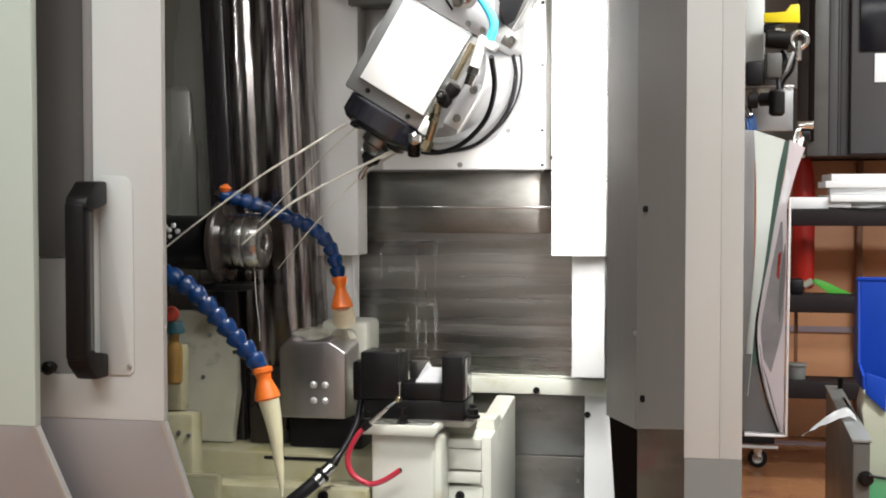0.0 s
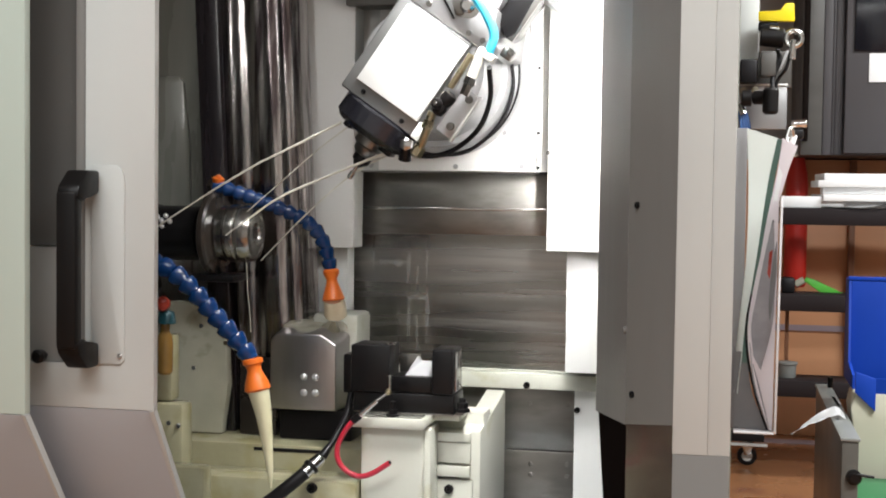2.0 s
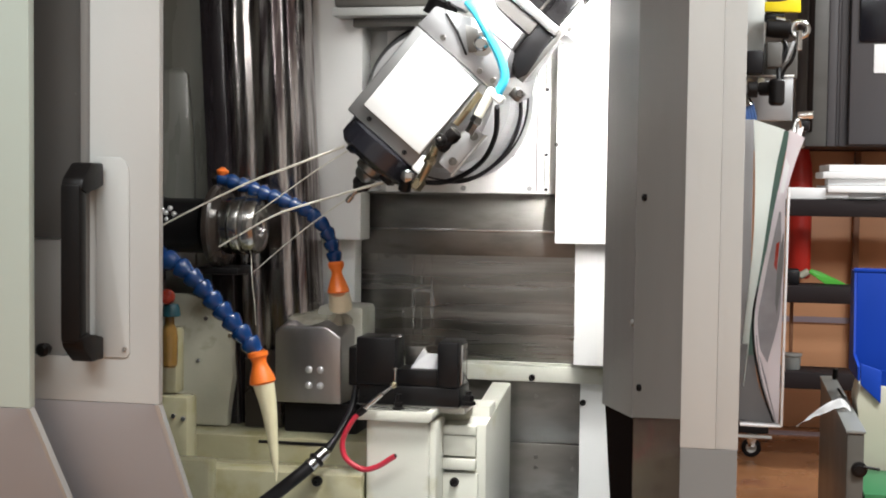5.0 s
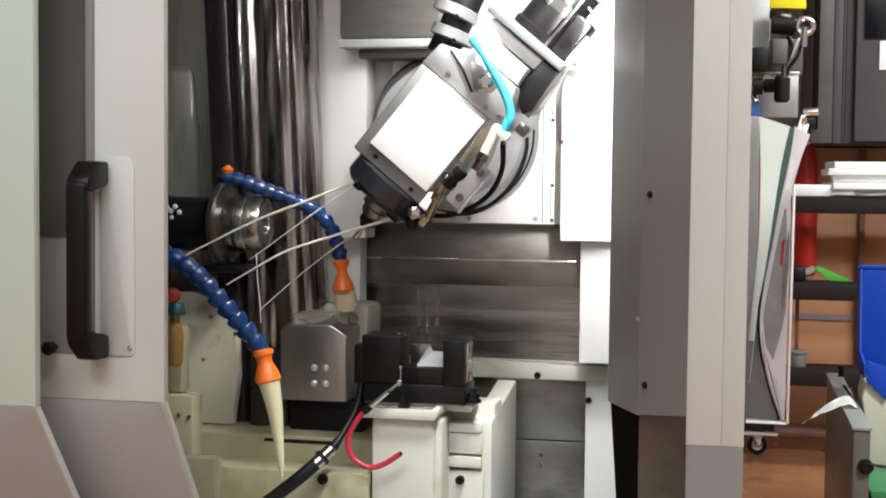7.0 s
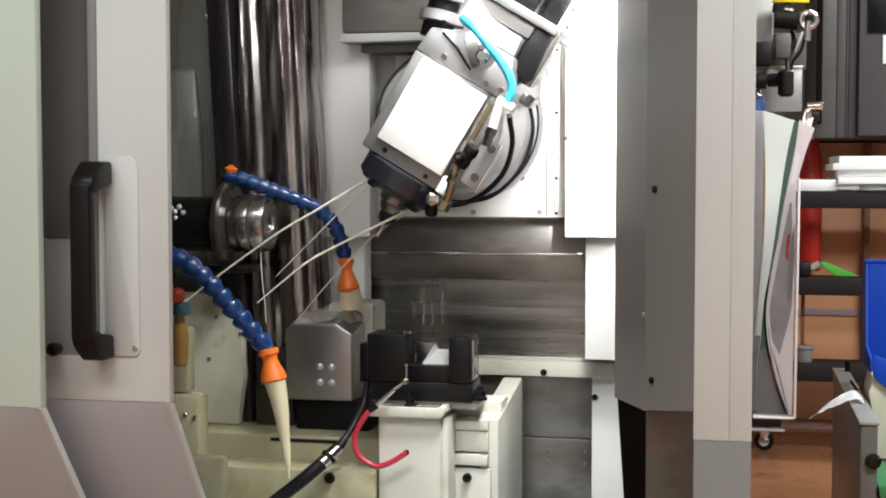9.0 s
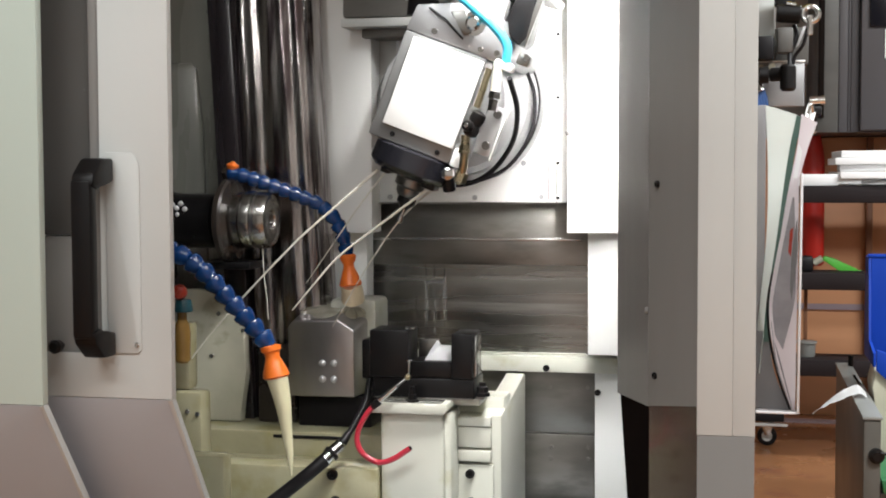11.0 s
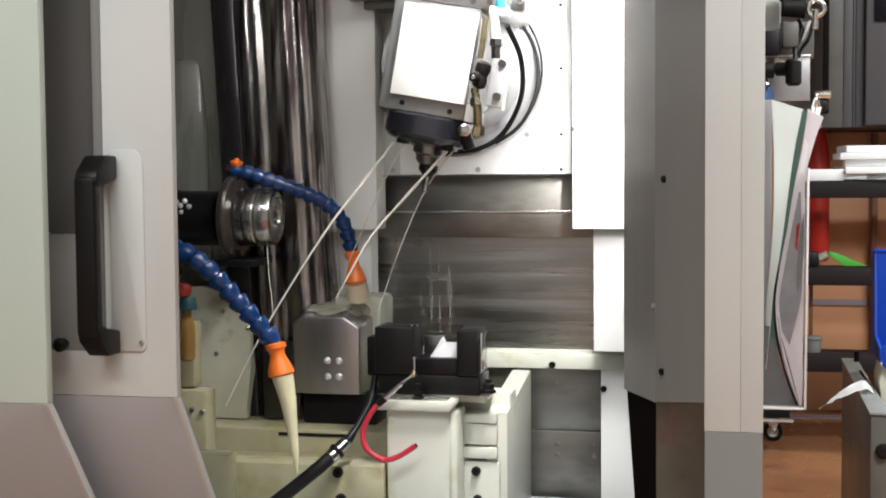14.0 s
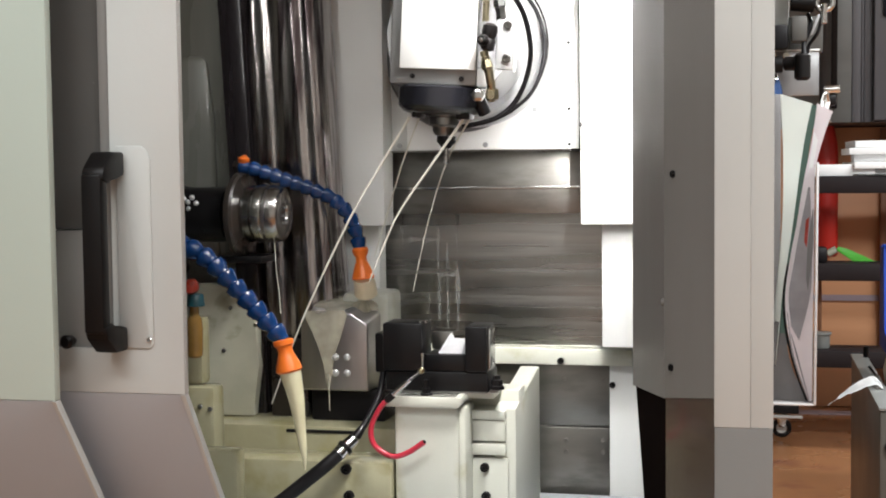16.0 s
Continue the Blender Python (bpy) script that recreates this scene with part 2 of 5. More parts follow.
def prism(points, axis, a, b, bevel=0.0, bm=None):
    """A polygon of the two other axes, drawn from a to b along one axis (0 x, 1 y, 2 z)."""
    bm = bm or bmesh.new()
    rows = []
    for h in (a, b):
        row = []
        for p in points:
            c = list(p)
            c.insert(axis, h)
            row.append(bm.verts.new(c))
        rows.append(row)
    faces = [bm.faces.new(rows[0]), bm.faces.new(rows[1][::-1])]
    k = len(points)
    for i in range(k):
        faces.append(bm.faces.new((rows[0][i], rows[1][i], rows[1][(i + 1) % k], rows[0][(i + 1) % k])))
    if bevel:
        edges = {e for f in faces for e in f.edges}
        bmesh.ops.bevel(bm, geom=list(edges), offset=bevel, segments=2, affect="EDGES", profile=0.5)
    return bm


def lathe(at, way, profile, n=28, bm=None):
    """A turned body: profile of (distance along way, radius)."""
    bm = bm or bmesh.new()
    m = Matrix.Translation(at) @ Vector(way).to_track_quat("Z", "Y").to_matrix().to_4x4()
    rings = []
    for d, r in profile:
        rings.append([bm.verts.new(m @ Vector((max(r, 1e-5) * math.cos(a), max(r, 1e-5) * math.sin(a), d)))
                      for a in (2 * math.pi * i / n for i in range(n))])
    for p, q in zip(rings, rings[1:]):
        for i in range(n):
            bm.faces.new((p[i], p[(i + 1) % n], q[(i + 1) % n], q[i]))
    bm.faces.new(rings[0][::-1])
    bm.faces.new(rings[-1])
    return bm


def rod(p, q, r, r2=None, n=20, bm=None, chamfer=0.0):
    p, q = Vector(p), Vector(q)
    d = (q - p).length
    r2 = r if r2 is None else r2
    c = chamfer or min(r, r2, d) * 0.12
    return lathe(p, q - p, [(0, r - c), (c, r), (d - c, r2), (d, r2 - c)], n, bm)


def spline(points, steps=8):
    pts = [Vector(p) for p in points]
    pts = [pts[0] * 2 - pts[1]] + pts + [pts[-1] * 2 - pts[-2]]
    out = []
    for i in range(1, len(pts) - 2):
        a, b, c, d = pts[i - 1:i + 3]
        for s in range(steps):
            u = s / steps
            out.append(0.5 * (2 * b + (c - a) * u + (2 * a - 5 * b + 4 * c - d) * u * u + (3 * b - a - 3 * c + d) * u ** 3))
    out.append(pts[-2])
    return out


def tube(points, r, n=12, bm=None, smooth=True, radii=None):
    bm = bm or bmesh.new()
    pts = spline(points) if smooth else [Vector(p) for p in points]
    rings, side = [], Vector((0.3, 1, 0.2))
    for i, p in enumerate(pts):
        t = (pts[min(i + 1, len(pts) - 1)] - pts[max(i - 1, 0)]).normalized()
        side = (side - t * side.dot(t)).normalized()
        up = t.cross(side)
        rr = r if radii is None else radii[0] + (radii[1] - radii[0]) * i / (len(pts) - 1)
        rings.append([bm.verts.new(p + (side * math.cos(a) + up * math.sin(a)) * rr) for a in (2 * math.pi * k / n for k in range(n))])
    for p, q in zip(rings, rings[1:]):
        for k in range(n):
            bm.faces.new((p[k], p[(k + 1) % n], q[(k + 1) % n], q[k]))
    bm.faces.new(rings[0][::-1])
    bm.faces.new(rings[-1])
    return bm


def sheet(left, right, thick=0.0012, steps=6, bm=None):
    """A bent sheet between two edges."""
    bm = bm or bmesh.new()
    a, b = spline(left, steps), spline(right, steps)
    rows = []
    for p, q in zip(a, b):
        rows.append([bm.verts.new(p.lerp(q, u / 4)) for u in range(5)])
    faces = []
    for r, s in zip(rows, rows[1:]):
        for u in range(4):
            faces.append(bm.faces.new((r[u], r[u + 1], s[u + 1], s[u])))
    bmesh.ops.solidify(bm, geom=faces, thickness=thick)
    return bm


def screw(at, way, r=0.006, h=0.005, bm=None):
    """A socket-head screw."""
    return lathe(at, way, [(0, r), (h * 0.8, r), (h, r * 0.85), (h, r * 0.5), (h * 0.4, r * 0.45)], 14, bm)


# ---- the workshop ----
solo("floor", box((-4, -1.8, -0.05), (4.5, 7.6, 0), 0), "floor", "glossy orange-brown workshop floor", "floor", kind="structure")
solo("ceiling", box((-4, -1.8, 3.2), (4.5, 7.6, 3.25), 0), "wall", "plain pale workshop ceiling", "ceiling", kind="structure")
solo("wall_north", box((-4, 7.6, 0), (4.5, 7.7, 3.2), 0), "wall", "plain pale workshop wall", "wall", kind="structure")
# unseen wall, set close to cut the floor's orange bounce
solo("wall_south", box((-4, -1.9, 0), (4.5, -1.8, 3.2), 0), "wall", "plain pale workshop wall", "wall", kind="structure")
solo("wall_west", box((-4.1, -1.8, 0), (-4, 7.6, 3.2), 0), "wall", "plain pale workshop wall", "wall", kind="structure")
solo("wall_east", box((4.5, -1.8, 0), (4.6, 7.6, 3.2), 0), "wall", "plain pale workshop wall", "wall", kind="structure")

# ---- the machine's housing ----
housing = thing("machine_housing", (-0.6, 2.3, 0), "pale grey painted housing of a tool grinding machine", "machine")
# fixed front panel with its undercut skirt
part("front_panel", box((-1.55, 1.62, 0.9455), (-0.8915, 1.635, 2.15), 0.0015), "green", housing, "greenish white front panel")
part("front_skirt", prism([(1.6205, 0.9450), (1.634, 0.9450), (1.840, 0.668), (1.840, 0.60), (1.828, 0.60), (1.828, 0.665)], 0, -1.55, -0.897, 0.0008), "skirt", housing, "grey undercut skirt")
part("front_skirt_edge", prism([(1.619, 0.9452), (1.634, 0.9452), (1.840, 0.668), (1.840, 0.60), (1.826, 0.60), (1.826, 0.665)], 0, -0.8968, -0.8915, 0.001), "paint", housing)
# front column
part("column", box((-0.055, 1.700, 0.923), (-0.012, 1.76, 2.15), 0.0008), "paint", housing, "pale grey front column")
part("column_strip", box((-0.0119, 1.7012, 0.923), (0.015, 1.76, 2.15), 0.0008), "paint", housing)
part("column_foot", box((-0.0545, 1.7005, 0.0), (0.0145, 1.76, 0.9228), 0.0008), "foot", housing, "mauve-grey lower part of the column")
# folded side panels of the opening
def folded(a, b, za, zb, top, thick):
    """A flat upright sheet from a to b whose lower edge runs from za to zb."""
    a, b = Vector(a), Vector(b)
    n = Vector(((b - a).y, -(b - a).x)).normalized() * thick
    bm = bmesh.new()
    v = [bm.verts.new((p.x + k * n.x, p.y + k * n.y, z)) for k in (0, 1) for p, z in ((a, za), (b, zb), (b, top), (a, top))]
    for f in ((0, 1, 2, 3), (7, 6, 5, 4), (0, 4, 5, 1), (1, 5, 6, 2), (2, 6, 7, 3), (3, 7, 4, 0)):
        bm.faces.new([v[i] for i in f])
    return bm


part("side_panel", folded((-0.0555, 1.72), (-0.124, 1.85), 0.955, 0.932, 2.15, 0.010), "grey", housing, "grey folded side panel")
part("side_panel", folded((-0.1243, 1.851), (-0.187, 2.10), 0.931, 0.908, 2.15, 0.010), "grey", housing, "grey folded side panel")
part("side_panel", folded((-0.145, 2.101), (-0.145, 2.80), 0.908, 0.908, 2.15, 0.010), "darkgrey", housing)
part("side_skirt", folded((-0.0545, 1.721), (-0.1225, 1.851), 0.0, 0.0, 0.953, 0.008), "lowgloss", housing, "dark polished lower side panel")
bm = bmesh.new()
a, b, c = Vector((-0.1228, 1.852)), Vector((-0.184, 2.10)), Vector((-0.1470, 1.950))
v = [bm.verts.new((p.x + k, p.y, z)) for k in (0, 0.008) for p, z in ((a, 0.929), (b, 0.929), (c, 0.60), (a, 0.60))]
for f in ((0, 1, 2, 3), (7, 6, 5, 4), (0, 4, 5, 1), (1, 5, 6, 2), (2, 6, 7, 3), (3, 7, 4, 0)):
    bm.faces.new([v[i] for i in f])
part("side_skirt", bm, "blackpaint", housing, "black lower side panel")
part("side_skirt", folded((-0.145, 2.101), (-0.145, 2.80), 0.0, 0.0, 0.905, 0.008), "rubber", housing)
side_n = Vector((-0.886, -0.463, 0))
for z, u in ((1.231, 0.80), (0.976, 0.84), (1.62, 0.80)):
    p = Vector((-0.056, 1.72, z)).lerp(Vector((-0.124, 1.85, z)), u)
    part("screw", screw(p, side_n, 0.0048, 0.004), "blackox", housing)
p = Vector((-0.126, 1.858, 1.06))
part("screw", screw(p, (-0.97, -0.24, 0), 0.005, 0.004), "grey", housing)
part("outer_side", box((-0.004, 1.7605, 0.0), (0.0128, 2.95, 2.15), 0.002), "paint", housing)
part("roof", box((-1.55, 1.66, 2.152), (0.026, 2.95, 2.19), 0.003), "paint", housing)
part("rear_wall", box((-1.55, 2.90, 0.0), (0.026, 2.95, 2.15), 0.003), "inner", housing)
part("outer_side", box((-1.60, 1.66, 0.0), (-1.551, 2.95, 2.15), 0.003), "paint", housing)
part("base", box((-1.55, 1.86, 0.0), (-0.19, 2.655, 0.60), 0.004), "skirt", housing)
# inner lining beside the wheel cover
part("inner_wall", box((-1.54, 2.50, 0.602), (-0.965, 2.53, 2.14), 0.002), "inner", housing, "wet grey inner sheet")
part("inner_wall", box((-1.30, 1.80, 0.602), (-1.28, 2.498, 2.14), 0.002), "inner", housing, "wet grey inner sheet")

bm = prism([(-1.28, 0.90), (-1.28, 1.462), (-1.045, 1.462), (-1.033, 1.450), (-1.022, 1.34), (-1.010, 0.90)], 1, 2.490, 2.499, 0.003)
part("inner_plate", bm, "inner", housing, "overlapping grey inner sheet")
for x, z in ((-0.998, 1.380), (-0.985, 1.20), (-1.010, 1.56)):
    part("screw", screw((x, 2.499, z), (0, -1, 0), 0.004, 0.004), "chrome", housing)

# ---- the sliding door, pushed open ----
door = thing("sliding_door", (-0.79, 1.72, 0.6), "open pale grey sliding door with a tall black handle", "door")
part("stile", prism([(-0.845, 2.12), (-0.845, 1.004), (-1.50, 1.004), (-1.50, 0.9445), (-0.7460, 0.9445), (-0.7460, 2.12)], 1, 1.700, 1.714, 0.0012), "paint", door)
part("skirt", prism([(1.7005, 0.9440), (1.713, 0.9440), (1.908, 0.668), (1.908, 0.60), (1.896, 0.60), (1.896, 0.665)], 0, -1.50, -0.7525, 0.0008), "skirt", door, "grey undercut skirt")
part("skirt_edge", prism([(1.699, 0.9442), (1.713, 0.9442), (1.908, 0.668), (1.908, 0.60), (1.894, 0.60), (1.894, 0.665)], 0, -0.7523, -0.7460, 0.001), "paint", door)
part("window_seal", box((-0.862, 1.703, 1.006), (-0.8455, 1.7135, 2.12), 0.003), "grey", door, "grey rubber window seal")
part("pane", box((-1.50, 1.709, 1.165), (-0.8625, 1.7135, 2.12), 0), "darkgrey", door, "dark tinted door window")
part("inner_sheet", box((-1.50, 1.706, 1.0045), (-0.8625, 1.7135, 1.163), 0.001), "grey", door)
# unseen pale sheet added to bounce light towards the way cover
part("bounce_sheet", box((-1.50, 1.7145, 0.955), (-0.775, 1.7185, 2.12), 0.001), "paint", door)
plate = part("handle_plate", prism([(-0.836, 1.006), (-0.836, 1.276), (-0.800, 1.276), (-0.792, 1.270), (-0.7875, 1.258), (-0.7875, 1.012), (-0.793, 1.006)], 1, 1.6975, 1.6996, 0.0012), "paint", door, "pale handle backing plate")
part("screw", screw((-0.794, 1.6978, 1.018), (0, -1, 0), 0.0035, 0.003), "chrome", plate)
bm = box((-0.853, 1.628, 1.032), (-0.824, 1.650, 1.240), 0.005)
prism([(1.629, 1.232), (1.634, 1.247), (1.660, 1.268), (1.6925, 1.268), (1.6925, 1.236), (1.664, 1.236), (1.650, 1.226)], 0, -0.853, -0.821, 0.004, bm)
prism([(1.629, 1.040), (1.634, 1.025), (1.660, 1.004), (1.6925, 1.004), (1.6925, 1.036), (1.664, 1.036), (1.650, 1.046)], 0, -0.853, -0.821, 0.004, bm)
part("handle", bm, "black", door, "black plastic pull handle")
part("latch_knob", lathe((-0.905, 1.70, 1.015), (0, -1, 0), [(0, 0.004), (0.008, 0.005), (0.012, 0.009), (0.022, 0.0095), (0.026, 0.006)], 16), "black", door)

# ---- column that carries the head: slides and their white covers, moving sideways ----
tower = thing("machine_tower", (0, 2.6, 0.89), "white painted tower with two vertical slide covers", "machine part")
part("slide_cover", box((-0.333, 2.55, 1.134), (-0.230, 2.62, 2.14), 0.003), "white", tower)
part("slide_cover", box((-0.813, 2.55, 1.132), (-0.711, 2.62, 2.14), 0.003), "white", tower)
part("slide_rail", box((-0.299, 2.60, 0.898), (-0.236, 2.65, 1.1335), 0.002), "white", tower)
part("slide_rail", box((-0.812, 2.60, 0.898), (-0.736, 2.65, 1.1315), 0.002), "white", tower)
for x, z in ((-0.3315, 1.32), (-0.2305, 1.44), (-0.2305, 1.28)):
    part("screw", screw((x, 2.551, z), (0, -1, 0), 0.004, 0.003), "dullsteel", tower)

# ---- back lining: bed, ledge and steel sheets ----
lining = thing("back_lining", (-0.5, 2.75, 0.60), "brushed steel back sheets with a white ledge", "machine part")
z = 0.888
for i in range(9):
    h = 0.052 if i else 0.046
    bm = prism([(2.700, z), (2.6994 - 0.0003 * (i % 3), z + h * 0.5), (2.700, z + h), (2.712, z + h), (2.712, z + 0.001)], 0, -0.85, -0.232)
    part("steel_slat", bm, "steel", lining)
    z += h
part("back_sheet", box((-0.95, 2.713, 0.60), (-0.19, 2.73, 2.14), 0), "steel", lining)
part("ledge", box((-0.80, 2.665, 0.853), (-0.236, 2.712, 0.884), 0.002), "cream", lining, "white ledge")
part("ledge_lip", box((-0.80, 2.685, 0.8845), (-0.30, 2.694, 0.8885), 0.001), "cream", lining)
part("screw", screw((-0.376, 2.665, 0.8615), (0, -1, 0), 0.0065, 0.008), "black", lining)
part("lower_plate", box((-0.66, 2.70, 0.726), (-0.284, 2.712, 0.850), 0.0015), "lowsteel", lining, "stained steel plate")
part("lower_plate", box((-0.66, 2.693, 0.40), (-0.284, 2.712, 0.7245), 0.0015), "lowsteel", lining, "stained steel plate")
part("side_strip", prism([(-0.283, 0.40), (-0.283, 0.852), (-0.190, 0.852), (-0.160, 0.605), (-0.160, 0.40)], 1, 2.69, 2.712, 0.0015), "white", lining)
part("screw", screw((-0.277, 2.69, 0.812), (0, -1, 0), 0.006, 0.008), "black", lining)
for x, y, zz in ((-0.374, 2.70, 0.818), (-0.296, 2.70, 0.820), (-0.370, 2.693, 0.698), (-0.296, 2.693, 0.700), (-0.370, 2.693, 0.676), (-0.296, 2.693, 0.676)):
    part("screw", screw((x, y, zz), (0, -1, 0), 0.0045, 0.002), "dullsteel", lining)

# faint translucent strips just in front of the back sheet
for x0, x1, z0, z1 in ((-0.5940, -0.5840, 0.915, 1.155), (-0.6320, -0.6230, 0.930, 1.140), (-0.7060, -0.6980, 1.080, 1.152), (-0.7000, -0.5900, 1.148, 1.160), (-0.690, -0.632, 1.090, 1.106), (-0.632, -0.590, 1.022, 1.030), (-0.6120, -0.6070, 0.905, 1.090), (-0.650, -0.6450, 0.905, 1.010)):
    bm = bmesh.new()
    mid = [(x0 + x1) / 2, (z0 + z1) / 2]
    long_z = z1 - z0 > x1 - x0
    left, right = [], []
    for i in range(9):
        u = i / 8
        w = 0.6 + 0.4 * math.sin(u * 11 + x0 * 300)
        if long_z:
            left.append((mid[0] - w * (x1 - x0) / 2 + 0.0008 * math.sin(u * 7), 2.6965, z0 + u * (z1 - z0)))
            right.append((mid[0] + w * (x1 - x0) / 2 + 0.0008 * math.sin(u * 7), 2.6965, z0 + u * (z1 - z0)))
        else:
            left.append((x0 + u * (x1 - x0), 2.6965, mid[1] - w * (z1 - z0) / 2))
            right.append((x0 + u * (x1 - x0), 2.6965, mid[1] + w * (z1 - z0) / 2))
    part("pale_strip", sheet(left, right, 0.0008, 2, bm), "trail", lining, "faint milky strip on the steel sheet")

# ---- wet steel way cover beside the work head ----
cover = thing("way_cover", (-0.83, 2.45, 0.60), "wet shiny steel way cover beside a dark gap strip", "machine part")
bm = bmesh.new()
ring = []
top, low = Vector((-0.881, 2.475, 1.75)), Vector((-0.827, 2.475, 0.70))
count = 120
for p in (low, top):
    ring.append([])
    for i in range(count + 1):
        a = math.pi * (1.03 + 0.94 * i / count)
        u = i / count
        rr = 0.0024 * math.cos(u * 21 + 0.9) + 0.0010 * math.cos(u * 47 + 2) + 0.0016 * math.cos(u * 9)
        ring[-1].append(bm.verts.new(p + Vector((math.cos(a) * 0.078, -0.034 * (1 - abs(math.cos(a)) ** 5) ** 0.5 - rr, 0))))
    ring[-1] += [bm.verts.new(p + Vector((0.078, 0.05, 0))), bm.verts.new(p + Vector((-0.078, 0.05, 0)))]
k = len(ring[0])
for i in range(k):
    bm.faces.new((ring[0][i], ring[0][(i + 1) % k], ring[1][(i + 1) % k], ring[1][i]))
bm.faces.new(ring[0][::-1]), bm.faces.new(ring[1])
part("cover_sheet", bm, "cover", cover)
# black strip standing in for the deep shade of the gap
part("gap_strip", prism([(-1.000, 1.75), (-0.953, 1.75), (-0.900, 0.70), (-0.945, 0.70)], 1, 2.440, 2.488, 0.004), "lip", cover, "dark strip for the gap's deep shade")

# ---- work head with the collet chuck ----
workhead = thing("workpiece_spindle", (-0.95, 2.35, 0.60), "dark work head with a bright steel collet chuck", "machine part")
ax = (1, -0.02, 0)
part("spindle_body", lathe((-1.16, 2.354, 1.162), ax, [(0, 0.054), (0.13, 0.054), (0.15, 0.050), (0.225, 0.050)], 32), "blackox", workhead, "black spindle body")
part("flange_ring", lathe((-0.923, 2.350, 1.162), ax, [(0, 0.050), (0.003, 0.072), (0.006, 0.0765), (0.015, 0.0765), (0.019, 0.073), (0.020, 0.062), (0.024, 0.054)], 48), "oily", workhead, "dark worn steel flange ring")
part("collet_nut", lathe((-0.899, 2.349, 1.1635), ax, [(d * 0.81, r) for d, r in [(0, 0.044), (0.004, 0.0515), (0.020, 0.0525), (0.022, 0.0525), (0.0235, 0.0475), (0.028, 0.0475), (0.0295, 0.0535), (0.046, 0.0535), (0.0485, 0.0525), (0.050, 0.0475), (0.0535, 0.0475), (0.055, 0.0515), (0.074, 0.0505), (0.083, 0.046), (0.085, 0.037), (0.083, 0.035), (0.083, 0.020), (0.070, 0.017), (0.060, 0.012)]], 48), "nutsteel", workhead, "bright grooved collet nut")
# dark plug in the nut's face; the hole's shade is in its colour
part("bore", lathe((-0.8365, 2.3477, 1.1635), ax, [(-0.004, 0.0140), (0.0022, 0.0140), (0.0026, 0.0125), (0.0004, 0.0110), (-0.004, 0.0090)], 24), "oily", workhead, "dark plug for the collet bore's shade")
# five bright domes stand in for a cluster of highlights on the body
for dz, dy in ((0.014, 0), (0.006, -0.008), (-0.006, -0.006), (0.004, 0.008), (0.012, -0.016)):
    part("screw", lathe((-0.990 + dy, 2.3045 + abs(dz) * 0.1, 1.180 + dz), (0.25, -1, 0.35), [(0, 0.005), (0.002, 0.0048), (0.004, 0.003), (0.0045, 0.0006)], 12), "mirror", workhead)
part("drip", tube([(-0.846, 2.335, 1.112), (-0.843, 2.334, 1.06), (-0.838, 2.333, 1.02), (-0.836, 2.333, 0.985)], 0.0009, 8), "jet", workhead, "thin thread of dripping coolant")
part("drip_pan", box((-0.955, 2.32, 1.075), (-0.865, 2.40, 1.088), 0.003), "blackox", workhead)

# ---- cream casting under the work head ----
stand = thing("work_head_stand", (-0.92, 2.25, 0.60), "cream cast iron stand wet with coolant", "machine part")
part("pillar", prism([(-1.16, 0.783), (-1.16, 1.0259), (-0.9995, 1.0319), (-0.9674, 1.0255), (-0.9386, 0.9956), (-0.9076, 0.9614), (-0.9054, 0.8759), (-0.9151, 0.8064), (-0.9151, 0.783)], 1, 2.400, 2.424, 0.004), "platepaint", stand)
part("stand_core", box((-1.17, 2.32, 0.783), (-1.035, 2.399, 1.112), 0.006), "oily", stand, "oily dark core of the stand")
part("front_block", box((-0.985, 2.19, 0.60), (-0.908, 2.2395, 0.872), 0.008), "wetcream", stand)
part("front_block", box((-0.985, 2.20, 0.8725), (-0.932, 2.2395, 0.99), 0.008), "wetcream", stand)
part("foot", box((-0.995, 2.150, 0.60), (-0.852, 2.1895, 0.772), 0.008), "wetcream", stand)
# dark block put in for the shaded gap between stand and casing
part("shade_block", box((-0.885, 2.41, 0.783), (-0.812, 2.425, 0.93), 0.004), "oily", stand)
for x, y, zz in ((-0.9578, 2.4, 0.986), (-0.9097, 2.4, 0.955), (-0.9728, 2.4, 0.9058), (-0.915, 2.19, 0.834), (-0.933, 2.19, 0.838)):
    part("screw", screw((x, y, zz), (0, -1, 0), 0.0042, 0.003), "chrome", stand)

# ---- bed in front of and below the vise ----
bed = thing("machine_bed", (-0.7, 2.4, 0.60), "cream machine bed running with coolant", "machine part")
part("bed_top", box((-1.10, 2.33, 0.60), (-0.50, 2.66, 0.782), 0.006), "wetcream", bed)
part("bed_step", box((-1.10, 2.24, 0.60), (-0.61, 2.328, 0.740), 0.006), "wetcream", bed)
part("slot", box((-0.828, 2.3285, 0.770), (-0.684, 2.3325, 0.776), 0.001), "rubber", bed)
for x, zz in ((-0.688, 0.728), (-0.684, 0.682)):
    part("bolt", screw((x, 2.24, zz), (0, -1, 0), 0.009, 0.010), "black", bed)

# ---- steel casing of the dressing drive ----
casing = thing("drive_casing", (-0.74, 2.45, 0.78), "ground steel drive casing with chamfered edges and four screws", "machine part")
bm = bmesh.new()
front = [bm.verts.new((x, 2.370, z)) for x, z in ((-0.812, 0.840), (-0.812, 0.968), (-0.800, 0.980), (-0.716, 0.982), (-0.685, 0.962), (-0.685, 0.840))]
rear = [bm.verts.new((x, 2.500, z)) for x, z in ((-0.812, 0.840), (-0.812, 0.990), (-0.800, 1.004), (-0.700, 1.006), (-0.672, 0.990), (-0.672, 0.840))]
